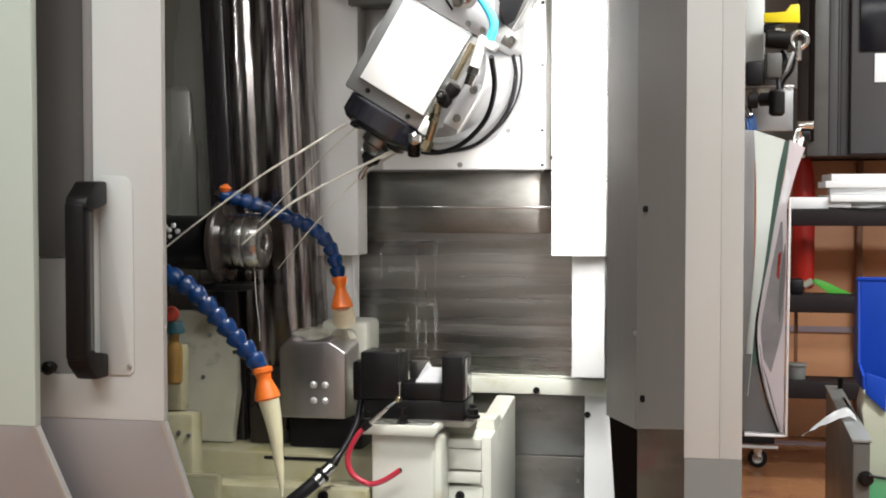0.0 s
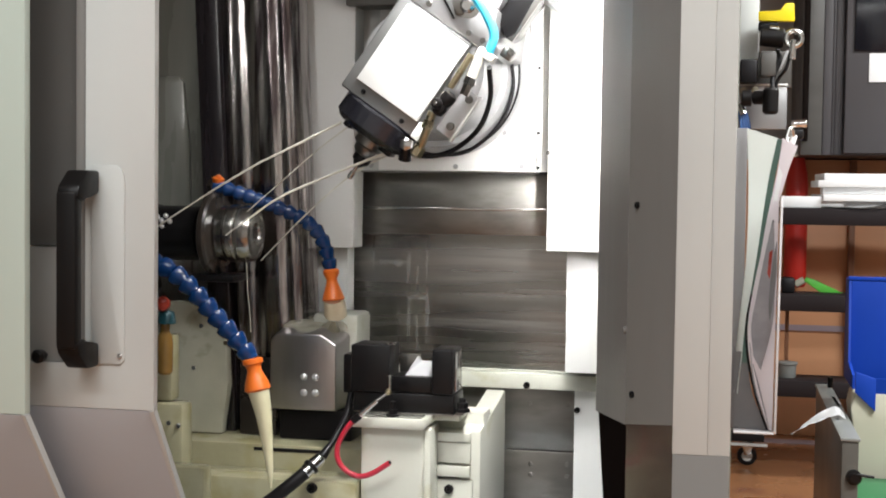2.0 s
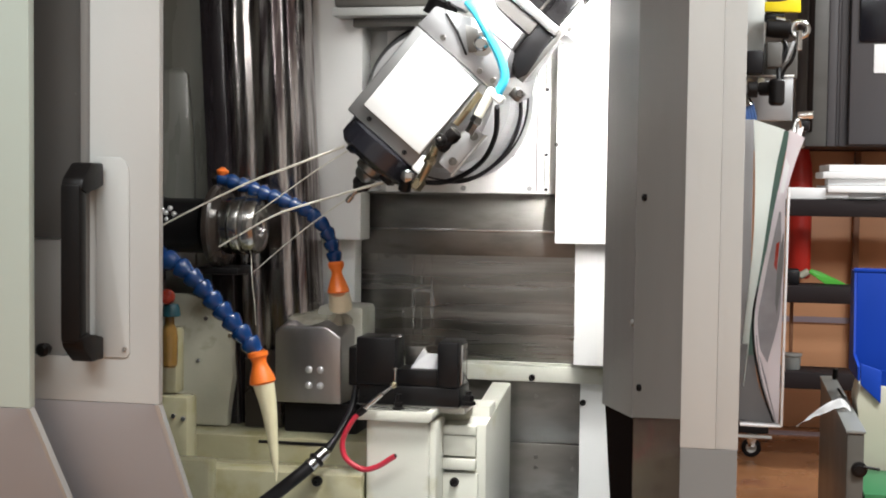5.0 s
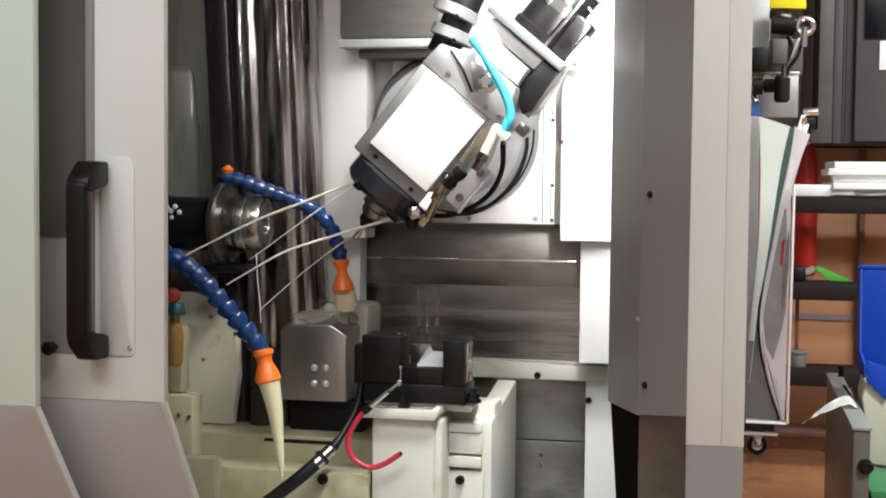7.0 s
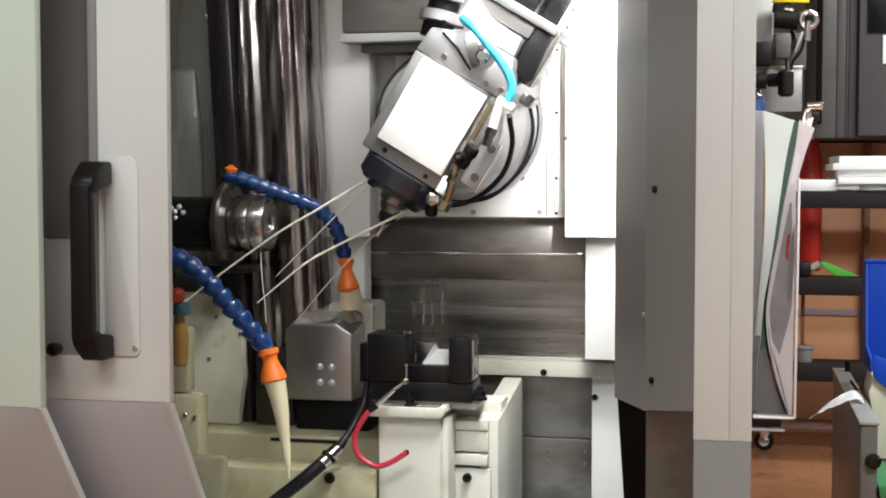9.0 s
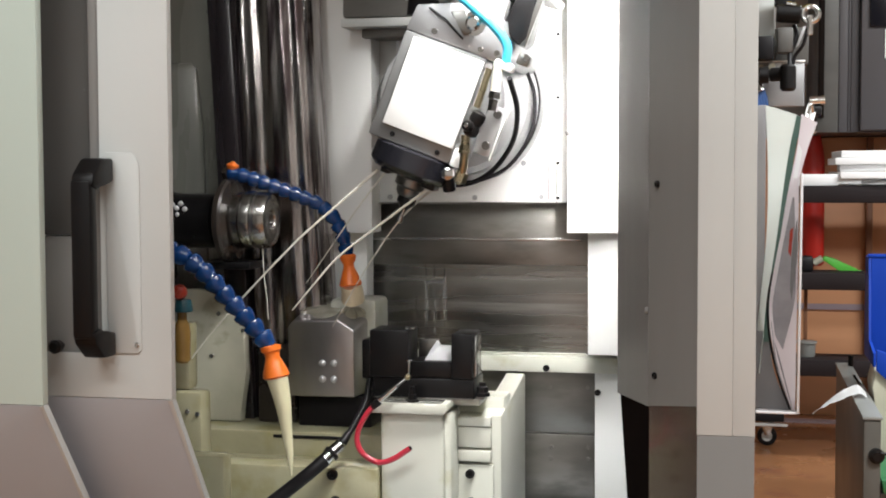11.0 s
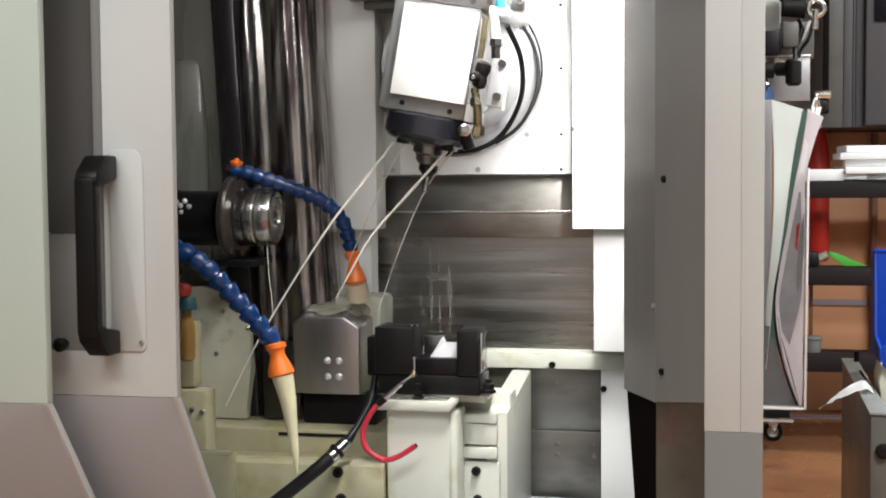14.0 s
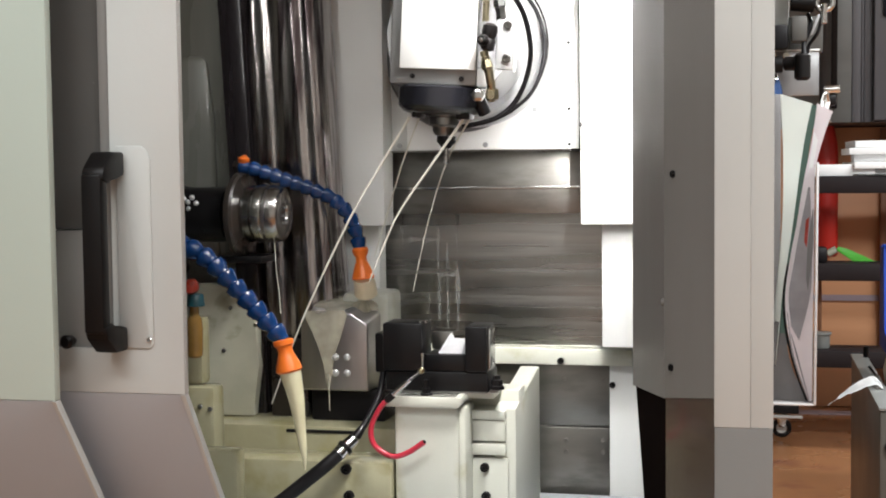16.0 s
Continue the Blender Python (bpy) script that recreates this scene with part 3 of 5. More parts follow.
bm.faces.new(front), bm.faces.new(rear[::-1])
for i in range(6):
    bm.faces.new((front[i], rear[i], rear[(i + 1) % 6], front[(i + 1) % 6]))
bmesh.ops.bevel(bm, geom=list(bm.edges), offset=0.0040, segments=3, affect="EDGES", profile=0.5)
part("casing", bm, "boxsteel", casing)
part("cap", box((-0.752, 2.435, 0.93), (-0.662, 2.53, 1.014), 0.010), "cream", casing, "cream rounded cap")
for x in (-0.746, -0.724):
    for zz in (0.902, 0.873):
        part("screw", lathe((x, 2.3695, zz), (0, -1, 0), [(0, 0.0066), (0.002, 0.0064), (0.0038, 0.0050), (0.0048, 0.0028), (0.0052, 0.0006)], 18), "mirror", casing)
part("bracket", box((-0.80, 2.39, 0.782), (-0.66, 2.52, 0.839), 0.004), "rubber", casing, "black bracket")


def puddle(cx, cy, cz, rx, ry, h, slope, seed, rings=7, n=36):
    """A low uneven mound of froth with a ragged outline."""
    rnd = random.Random(seed)
    wave = [(rnd.uniform(0.04, 0.14), k, rnd.uniform(0, 6.28)) for k in (2, 3, 5, 7)]
    bm = bmesh.new()
    rows = []
    for i in range(rings + 1):
        u = i / rings
        row = []
        for j in range(n):
            a = 2 * math.pi * j / n
            s = 1 + sum(w * math.cos(k * a + p) for w, k, p in wave)
            x, y = cx + rx * u * s * math.cos(a), cy + ry * u * s * math.sin(a)
            lump = 0.12 * h * math.sin(190 * x + seed) * math.cos(170 * y)
            row.append(bm.verts.new((x, y, cz + (y - cy) * slope + (h + lump) * (1 - u * u) ** 0.8)))
        rows.append(row)
    for p, q in zip(rows[1:], rows[2:]):
        for j in range(n):
            bm.faces.new((p[j], p[(j + 1) % n], q[(j + 1) % n], q[j]))
    bm.faces.new(rows[1][::-1])
    bm.faces.new(rows[-1])
    for v in rows[0]:
        bm.verts.remove(v)
    return bm


part("froth", puddle(-0.758, 2.438, 0.9948, 0.046, 0.052, 0.004, 0.185, 3), "froth", casing, "frothy coolant spreading over the top")
part("froth", puddle(-0.704, 2.420, 0.9850, 0.024, 0.022, 0.018, 0.185, 8), "froth", casing)
run = thing("coolant_run", (-0.765, 2.3685, 0.90), "thin cream film of coolant running down the steel casing", "coolant")
bm = prism([(-0.806, 0.980), (-0.797, 0.986), (-0.728, 0.988), (-0.722, 0.980), (-0.733, 0.945), (-0.748, 0.905), (-0.752, 0.868), (-0.759, 0.862), (-0.766, 0.872), (-0.772, 0.905), (-0.786, 0.945)], 1, 2.3660, 2.3684, 0.0006)
part("film", bm, "froth", run)
part("bead", lathe((-0.759, 2.367, 0.866), (0.02, 0, -1), [(-0.006, 0.002), (0, 0.005), (0.006, 0.0042), (0.020, 0.0016), (0.062, 0.0008)], 12), "froth", run, "hanging drop of coolant")

# ---- pedestal casting ----
pedestal = thing("pedestal", (-0.5, 2.4, 0.60), "cream cast pedestal with stepped ribs", "machine part")
part("block", box((-0.606, 2.252, 0.60), (-0.494, 2.42, 0.838), 0.007), "cream", pedestal)
part("top_plate", prism([(-0.618, 0.838), (-0.618, 0.846), (-0.612, 0.856), (-0.486, 0.856), (-0.486, 0.846), (-0.492, 0.838)], 1, 2.238, 2.44, 0.002), "cream", pedestal)
part("rib_back", box((-0.495, 2.372, 0.60), (-0.41, 2.44, 0.850), 0.004), "cream", pedestal)
part("rib", box((-0.493, 2.296, 0.846), (-0.4405, 2.372, 0.861), 0.002), "cream", pedestal)
part("rib", box((-0.493, 2.315, 0.806), (-0.425, 2.372, 0.822), 0.002), "cream", pedestal)
part("rib", box((-0.493, 2.318, 0.768), (-0.425, 2.372, 0.8045), 0.002), "cream", pedestal)
part("rib", box((-0.493, 2.315, 0.744), (-0.425, 2.372, 0.764), 0.002), "cream", pedestal)
part("rib", box((-0.493, 2.320, 0.60), (-0.421, 2.372, 0.738), 0.003), "cream", pedestal)
part("side_wall", prism([(2.33, 0.60), (2.33, 0.824), (2.60, 0.860), (2.60, 0.60)], 0, -0.446, -0.408, 0.004), "cream", pedestal)
part("corner_post", box((-0.497, 2.262, 0.60), (-0.483, 2.335, 0.836), 0.005), "cream", pedestal)
part("bolt", screw((-0.462, 2.32, 0.722), (0, -1, 0), 0.008, 0.009), "blackox", pedestal)
part("bolt", screw((-0.46, 2.32, 0.672), (0, -1, 0), 0.008, 0.009), "blackox", pedestal)

# ---- vise ----
part("oil_film", box((-0.606, 2.242, 0.8563), (-0.497, 2.281, 0.8572), 0.0002), "oilfilm", pedestal, "grey oily film on the top")

vise = thing("vise", (-0.53, 2.33, 0.857), "black oxide steel vise on the cream pedestal", "vise")
part("base", box((-0.628, 2.282, 0.8575), (-0.448, 2.37, 0.893), 0.003), "blackox", vise)
part("slide_bar", box((-0.5605, 2.286, 0.8935), (-0.4875, 2.38, 0.922), 0.002), "blackox", vise)
part("clamp_plate", box((-0.4475, 2.292, 0.8575), (-0.4330, 2.340, 0.862), 0.001), "dullsteel", vise, "steel clamp plate")
part("key_strip", box((-0.626, 2.2795, 0.8578), (-0.449, 2.2818, 0.8600), 0.0005), "dullsteel", vise)
large = part("jaw", box((-0.632, 2.278, 0.8935), (-0.562, 2.350, 0.976), 0.003), "blackox", vise, "large fixed jaw")
small = part("jaw", box((-0.487, 2.278, 0.8935), (-0.450, 2.355, 0.972), 0.003), "blackox", vise, "small moving jaw")
# thin bright plate stands in for light on the jaw's side
part("lit_jaw_side", box((-0.4493, 2.292, 0.897), (-0.4470, 2.347, 0.966), 0.001), "chrome", small, "bright plate for the jaw's lit side")
part("mount_lug", box((-0.655, 2.31, 0.885), (-0.6325, 2.37, 0.955), 0.004), "blackox", vise)
part("screw", screw((-0.570, 2.30, 0.976), (0, 0, 1), 0.006, 0.003), "chrome", large)
part("screw", screw((-0.560, 2.30, 0.976), (0, 0, 1), 0.004, 0.003), "chrome", large)
part("clamp_bolt", lathe((-0.436, 2.300, 0.8625), (0, 0, 1), [(0, 0.013), (0.006, 0.013), (0.007, 0.010), (0.016, 0.010), (0.018, 0.006), (0.024, 0.006)], 6), "blackox", vise)
part("clamp_bolt", lathe((-0.549, 2.252, 0.8575), (0, 0, 1), [(0, 0.0115), (0.003, 0.0115), (0.004, 0.0075), (0.012, 0.0075), (0.013, 0.0055), (0.026, 0.0055)], 6), "blackox", vise)
bm = bmesh.new()
low = [bm.verts.new(c) for c in ((-0.538, 2.300, 0.9225), (-0.4875, 2.300, 0.9225), (-0.4875, 2.348, 0.9225), (-0.538, 2.348, 0.9225))]
mid = [bm.verts.new(c) for c in ((-0.538, 2.301, 0.9240), (-0.4875, 2.301, 0.9240), (-0.4875, 2.335, 0.9435), (-0.519, 2.335, 0.9435), (-0.525, 2.335, 0.9525))]
back = [bm.verts.new(c) for c in ((-0.4875, 2.348, 0.9435), (-0.519, 2.348, 0.9435), (-0.525, 2.348, 0.9525))]
for f in (low[::-1], (low[0], low[1], mid[1], mid[0]), (low[1], low[2], back[0], mid[2], mid[1]), (low[3], low[0], mid[0]), (low[2], low[3], back[2], back[1], back[0]),
          (mid[0], mid[1], mid[2], mid[3]), (mid[0], mid[3], mid[4]), (mid[2], back[0], back[1], mid[3]), (mid[3], back[1], back[2], mid[4]), (low[3], mid[0], mid[4], back[2])):
    bm.faces.new(f)
solo("workpiece", bm, "mirror", "bright faceted metal workpiece clamped in the vise", "workpiece")
part("stop_plate", box((-0.5605, 2.3485, 0.9225), (-0.524, 2.357, 0.954), 0.001), "dullsteel", vise, "grey steel stop plate")


# ---- jointed coolant hoses ----
def jointed_hose(name, points, r, mat, parent, pitch=0.022):
    """Ball-and-socket segments strung along a curve; each one is a part."""
    pts = spline(points, 12)
    lengths = [0]
    for a, b in zip(pts, pts[1:]):
        lengths.append(lengths[-1] + (b - a).length)
    count = max(2, round(lengths[-1] / pitch))
    for i in range(count):
        d = lengths[-1] * i / count
        j = max(k for k in range(len(pts) - 1) if lengths[k] <= d)
        p = pts[j].lerp(pts[j + 1], (d - lengths[j]) / (lengths[j + 1] - lengths[j]))
        way = (pts[j + 1] - pts[j]).normalized()
        q = pitch
        part(name, lathe(p, way, [(0, r * 0.76), (q * 0.06, r * 0.98), (q * 0.13, r * 1.08), (q * 0.36, r * 1.09), (q * 0.48, r * 1.02), (q * 0.66, r * 0.95), (q * 0.82, r * 0.80), (q * 0.92, r * 0.74), (q * 1.12, r * 0.72)], 18), mat, parent)


front_hose = thing("coolant_hose", (-0.92, 2.12, 1.12), "blue jointed coolant hose with an orange nozzle", "hose", "coolant hoses")
jointed_hose("segment", [(-0.985, 2.15, 1.128), (-0.925, 2.125, 1.117), (-0.880, 2.12, 1.092), (-0.836, 2.12, 1.049), (-0.792, 2.12, 1.003), (-0.757, 2.12, 0.965)], 0.0162, "blue", front_hose, 0.0245)
tip_front = part("nozzle", lathe((-0.757, 2.12, 0.966), (0.20, 0, -1), [(0, 0.012), (0.002, 0.0170), (0.009, 0.0170), (0.012, 0.0135), (0.020, 0.0120), (0.028, 0.0145), (0.042, 0.0200), (0.052, 0.0222), (0.055, 0.0190)], 20), "orange", front_hose, "orange flat nozzle")
part("stream", tube([(-0.746, 2.12, 0.916), (-0.737, 2.121, 0.875), (-0.731, 2.122, 0.830), (-0.7255, 2.123, 0.780), (-0.7235, 2.124, 0.750)], 0.01, 14, radii=(0.0185, 0.0012)), "coolant", tip_front, "pale yellow coolant stream")

rear_hose = thing("coolant_hose", (-0.93, 2.36, 1.25), "blue jointed coolant hose bent over the chuck, orange nozzle", "hose", "coolant hoses")
part("elbow", tube([(-0.945, 2.475, 1.228), (-0.938, 2.430, 1.240), (-0.930, 2.395, 1.247), (-0.918, 2.363, 1.249)], 0.0095, 14), "oily", rear_hose, "dark supply elbow")
part("union", lathe((-0.928, 2.367, 1.2495), (1, -0.35, -0.05), [(0, 0.0095), (0.002, 0.0145), (0.011, 0.0145), (0.013, 0.0110)], 6), "oily", rear_hose)
jointed_hose("segment", [(-0.918, 2.363, 1.249), (-0.900, 2.36, 1.246), (-0.866, 2.36, 1.236), (-0.820, 2.36, 1.220), (-0.779, 2.36, 1.205), (-0.745, 2.36, 1.190), (-0.718, 2.36, 1.165), (-0.703, 2.36, 1.135), (-0.694, 2.36, 1.100)], 0.0130, "blue", rear_hose, 0.0215)
tip_rear = part("nozzle", lathe((-0.694, 2.36, 1.102), (0.10, 0, -1), [(0, 0.0125), (0.004, 0.0150), (0.010, 0.0140), (0.018, 0.0095), (0.024, 0.0100), (0.040, 0.0160), (0.054, 0.0205), (0.057, 0.0190)], 20), "orange", rear_hose, "orange flat nozzle")
part("stream", tube([(-0.689, 2.36, 1.050), (-0.6895, 2.372, 1.036), (-0.691, 2.384, 1.018)], 0.02, 14, radii=(0.0180, 0.0215)), "foam", tip_rear, "pale yellow coolant stream")
part("tap", lathe((-0.912, 2.36, 1.250), (0.15, -0.1, 1), [(0, 0.006), (0.006, 0.010), (0.014, 0.012), (0.018, 0.005), (0.020, 0.004)], 12), "orange", rear_hose, "orange tap")

tap = thing("coolant_tap", (-0.93, 2.16, 1.01), "teal coolant tap with a red ball knob", "tap")
part("knob", lathe((-0.928, 2.15, 1.048), (0.3, -1, 0.1), [(-0.014, 0.004), (-0.010, 0.010), (0, 0.0135), (0.008, 0.011), (0.0125, 0.004)], 18), "redball", tap)
part("body", rod((-0.925, 2.16, 1.014), (-0.925, 2.16, 1.035), 0.016, 0.013), "teal", tap)
part("bottle", lathe((-0.930, 2.165, 0.926), (0, 0, 1), [(0, 0.009), (0.004, 0.013), (0.050, 0.014), (0.066, 0.012), (0.074, 0.008), (0.088, 0.008)], 20), "amber", tap, "amber oil bottle")

# ---- red tube and black hose at the vise ----
red_tube = thing("air_tube", (-0.55, 2.24, 0.86), "bent red rubber tube with a steel ferrule", "tube")
part("tube", tube([(-0.604, 2.222, 0.858), (-0.622, 2.22, 0.838), (-0.637, 2.22, 0.808), (-0.637, 2.22, 0.785), (-0.625, 2.22, 0.768), (-0.600, 2.22, 0.757), (-0.575, 2.22, 0.764), (-0.546, 2.22, 0.783)], 0.0048, 12), "red", red_tube)
part("tip", rod((-0.548, 2.22, 0.782), (-0.544, 2.22, 0.7845), 0.0035), "black", red_tube)
part("ferrule", rod((-0.604, 2.222, 0.858), (-0.570, 2.225, 0.888), 0.0055, 0.0045), "chrome", red_tube, "steel ferrule")
part("collar", rod((-0.612, 2.222, 0.851), (-0.599, 2.2225, 0.862), 0.0064), "black", red_tube)
part("needle", rod((-0.570, 2.225, 0.8875), (-0.556, 2.233, 0.8985), 0.0026), "dullsteel", red_tube)
part("fitting", lathe((-0.5565, 2.233, 0.8985), (0.75, 0.1, 0.62), [(0, 0.002), (0.0015, 0.0052), (0.007, 0.0060), (0.010, 0.0042), (0.011, 0.001)], 10), "brass", red_tube, "brass elbow fitting")
part("elbow", rod((-0.5505, 2.235, 0.905), (-0.5515, 2.240, 0.927), 0.0023), "chrome", red_tube)
part("elbow_cap", rod((-0.5515, 2.240, 0.926), (-0.5517, 2.2405, 0.9305), 0.0045), "chrome", red_tube)

black_hose = thing("black_hose", (-0.7, 2.2, 0.72), "black rubber hose with steel couplings", "hose")
part("hose", tube([(-0.690, 2.205, 0.762), (-0.712, 2.19, 0.742), (-0.745, 2.18, 0.715), (-0.79, 2.16, 0.680), (-0.85, 2.14, 0.64)], 0.0115, 14), "rubber", black_hose)
part("coupling", rod((-0.692, 2.204, 0.760), (-0.668, 2.225, 0.785), 0.0125, 0.0105), "chrome", black_hose, "steel coupling")
part("coupling", rod((-0.667, 2.226, 0.786), (-0.657, 2.235, 0.803), 0.0085, 0.006), "blackox", black_hose)
part("collar", rod((-0.684, 2.211, 0.768), (-0.680, 2.2145, 0.7725), 0.0145), "black", black_hose)
part("lead", tube([(-0.658, 2.235, 0.800), (-0.648, 2.26, 0.825), (-0.642, 2.29, 0.850), (-0.640, 2.31, 0.885)], 0.0055, 10), "rubber", black_hose)

# ---- carriage that rides up and down; its origin is the bolt at the foot of the plate ----
carriage = thing("head_carriage", (0, 0, 0), "white carriage plate with a grey motor cover and a steel apron", "machine part")
slab = part("plate", box((-0.286, 2.605, -0.010), (0.028, 2.64, 0.80), 0.002), "white", carriage, "white carriage plate")
part("edge_rail", box((0.0295, 2.607, -0.010), (0.050, 2.645, 0.80), 0.001), "white", carriage)
part("edge_rail", box((-0.330, 2.612, -0.010), (-0.2865, 2.64, 0.80), 0.001), "paint", carriage)
part("groove", box((0.0125, 2.6035, -0.006), (0.0145, 2.6055, 0.80), 0), "darkgrey", carriage)
part("lower_lip", box((-0.325, 2.600, -0.0135), (0.036, 2.612, -0.0105), 0), "dullsteel", carriage)
part("apron", box((-0.400, 2.655, -0.135), (0.100, 2.662, -0.0136), 0.001), "lowsteel", carriage, "brushed steel apron")
part("apron_edge", box((-0.352, 2.6515, -0.087), (0.075, 2.6545, -0.082), 0.001), "chrome", carriage)
for x, zz in ((0, 0), (0, 0.16), (-0.30, 0.0), (-0.034, 0.065), (-0.034, 0.30), (0.0, 0.34), (0.0, 0.55), (-0.13, -0.001)):
    part("screw", screw((x, 2.605, zz), (0, -1, 0), 0.005, 0.004), "alu", slab)
for zz in (-0.002, 0.065, 0.19, 0.31):
    part("screw", screw((0.032, 2.607, zz), (0, -1, 0), 0.0032, 0.003), "blackox", carriage)
hood = part("motor_cover", box((-0.365, 2.50, 0.339), (-0.170, 2.600, 0.60), 0.008), "hoodsteel", carriage, "grey motor cover")
part("cover_rail", box((-0.366, 2.495, 0.322), (-0.185, 2.600, 0.338), 0.002), "paint", hood)
# grey strip added for the shade under the cover rail
part("cover_shade_strip", box((-0.335, 2.53, 0.305), (-0.20, 2.600, 0.3215), 0.002), "hoodsteel", carriage)
part("bearing_ring", lathe((-0.176, 2.6045, 0.172), (0, -1, 0), [(0, 0.148), (0.012, 0.148), (0.018, 0.144), (0.020, 0.136)], 64), "ring", carriage, "dark grey bearing ring")

# ---- swivelling spindle head; its origin is the swivel axis at the face of the head ----
head = thing("spindle_head", (0, 0, 0), "swivelling spindle head with white face plate and coolant jets", "machine part")
part("swivel_ring", lathe((0.036, 0.398, 0.018), (0, -1, 0), [(0, 0.152), (0.030, 0.152), (0.036, 0.148), (0.060, 0.146), (0.066, 0.138), (0.110, 0.136), (0.118, 0.126), (0.22, 0.112)], 72), "litalu", head, "pale grey swivel ring")
part("ring_groove", lathe((0.036, 0.352, 0.018), (0, -1, 0), [(0, 0.149), (0.002, 0.1502), (0.004, 0.149)], 72), "black", head)
part("neck", box((-0.02, 0.072, -0.07), (0.12, 0.36, 0.105), 0.012), "alu", head)
body = part("body", box((-0.022, 0.004, -0.075), (0.124, 0.10, 0.106), 0.004), "shadealu", head, "milled aluminium head body")
part("face_plate", box((-0.003, -0.004, -0.0495), (0.122, 0.0035, 0.100), 0.0015), "white", head, "white face plate")
part("face_corner", box((0.1245, 0.002, -0.076), (0.142, 0.03, -0.046), 0.003), "white", head)
for u, w in ((0.018, -0.0615), (0.0995, -0.064)):
    part("screw", screw((u, 0.004, w), (0, -1, 0), 0.0042, 0.003), "blackox", body)
upper = part("upper_plate", prism([(-0.022, 0.1065), (-0.018, 0.150), (0.045, 0.175), (0.125, 0.175), (0.150, 0.125), (0.140, 0.1065)], 1, 0.006, 0.34, 0.003), "alu", head, "milled upper plate")
for u, w in ((0.025, 0.119), (0.108, 0.117), (0.135, 0.120)):
    part("screw", screw((u, 0.006, w), (0, -1, 0), 0.005, 0.003), "dullsteel", upper)
part("cap_bolt", lathe((0.082, 0.008, 0.152), (0, -1, 0), [(0, 0.020), (0.002, 0.020), (0.003, 0.0115), (0.014, 0.0115), (0.017, 0.008)], 24), "chrome", head, "large bright cap bolt")
part("boss", prism([(0.0033, 0.1500), (0.0373, 0.1390), (0.0738, 0.1210), (0.0745, 0.1245), (0.0385, 0.1435), (0.0045, 0.1535)], 1, 0.0025, 0.0058, 0.0005), "blackox", head)
part("boss", prism([(0.040, 0.158), (0.060, 0.140), (0.074, 0.128), (0.084, 0.136), (0.062, 0.168)], 1, 0.001, 0.0058, 0.001), "dullsteel", head)
part("cheek_plate", prism([(0.003, 0.178), (0.121, 0.1765), (0.116, 0.209), (0.059, 0.210), (0.012, 0.2315)], 1, 0.030, 0.34, 0.002), "litalu", head)
# spindle drive on top
part("drive_band", box((0.014, 0.046, 0.2120), (0.124, 0.34, 0.2370), 0.004), "darkgrey", head, "dark grey drive band")
part("drive_flange", box((-0.002, 0.040, 0.2375), (0.158, 0.34, 0.2540), 0.004), "shadealu", head, "grey drive flange")
drive = part("motor", lathe((0.078, 0.12, 0.2545), (0, 0, 1), [(0, 0.048), (0.012, 0.050), (0.016, 0.046), (0.11, 0.046), (0.12, 0.040)], 32), "blackox", head, "black drive motor")
part("motor_band", lathe((0.078, 0.12, 0.310), (0, 0, 1), [(0, 0.0475), (0.018, 0.0475)], 32), "chrome", drive)
part("belt_guard", prism([(0.119, 0.166), (0.155, 0.1437), (0.164, 0.160), (0.156, 0.2370), (0.1245, 0.2370)], 1, 0.05, 0.14, 0.004), "blackox", head, "black belt guard")
part("motor_block", box((0.112, 0.085, 0.2545), (0.146, 0.16, 0.330), 0.006), "blackox", head)
part("motor_strip", box((0.104, 0.074, 0.2545), (0.109, 0.079, 0.36), 0.001), "dullsteel", head)
part("guard_strut", box((0.1575, 0.052, 0.146), (0.1665, 0.0600, 0.252), 0.001), "dullsteel", head, "dull steel strut")
part("cable", tube([(0.070, 0.10, 0.345), (0.1157, 0.10, 0.3469), (0.1441, 0.10, 0.3392), (0.1681, 0.10, 0.3376), (0.1600, 0.10, 0.3550), (0.1259, 0.10, 0.3665), (0.090, 0.11, 0.3600)], 0.0032, 10), "dullsteel", head, "looped braided cable")
part("bracket_plate", prism([(0.1475, 0.2560), (0.166, 0.2500), (0.173, 0.266), (0.162, 0.302), (0.148, 0.312)], 1, 0.080, 0.092, 0.003), "white", head)
for u, w in ((0.164, 0.262), (0.158, 0.292)):
    part("bracket_screw", screw((u, 0.080, w), (0, -1, 0), 0.0045, 0.003), "dullsteel", head)
# cable hose with two clamps
part("cable_hose", tube([(-0.012, 0.04, 0.135), (-0.022, 0.04, 0.175), (-0.034, 0.045, 0.215), (-0.05, 0.06, 0.27), (-0.07, 0.10, 0.36)], 0.026, 18), "rubber", head, "black corrugated cable hose")
for i in range(9):
    d = i * 0.011
    part("hose_rib", lathe((-0.046 - d * 0.26, 0.056 + d * 0.3, 0.252 + d), (-0.25, 0.3, 0.95), [(0, 0.0255), (0.002, 0.029), (0.005, 0.029), (0.007, 0.0255)], 18), "rubber", head)
for u, w in ((-0.015, 0.171), (-0.036, 0.204)):
    ring = part("hose_clamp", lathe((u, 0.04, w - 0.010), (-0.30, 0.06, 0.95), [(0, 0.030), (0.002, 0.038), (0.018, 0.038), (0.020, 0.030)], 28), "alu", head, "aluminium hose clamp")
    part("clamp_bolt", screw((u + 0.012, 0.005, w - 0.004), (0, -1, 0), 0.004, 0.006), "blackox", ring)
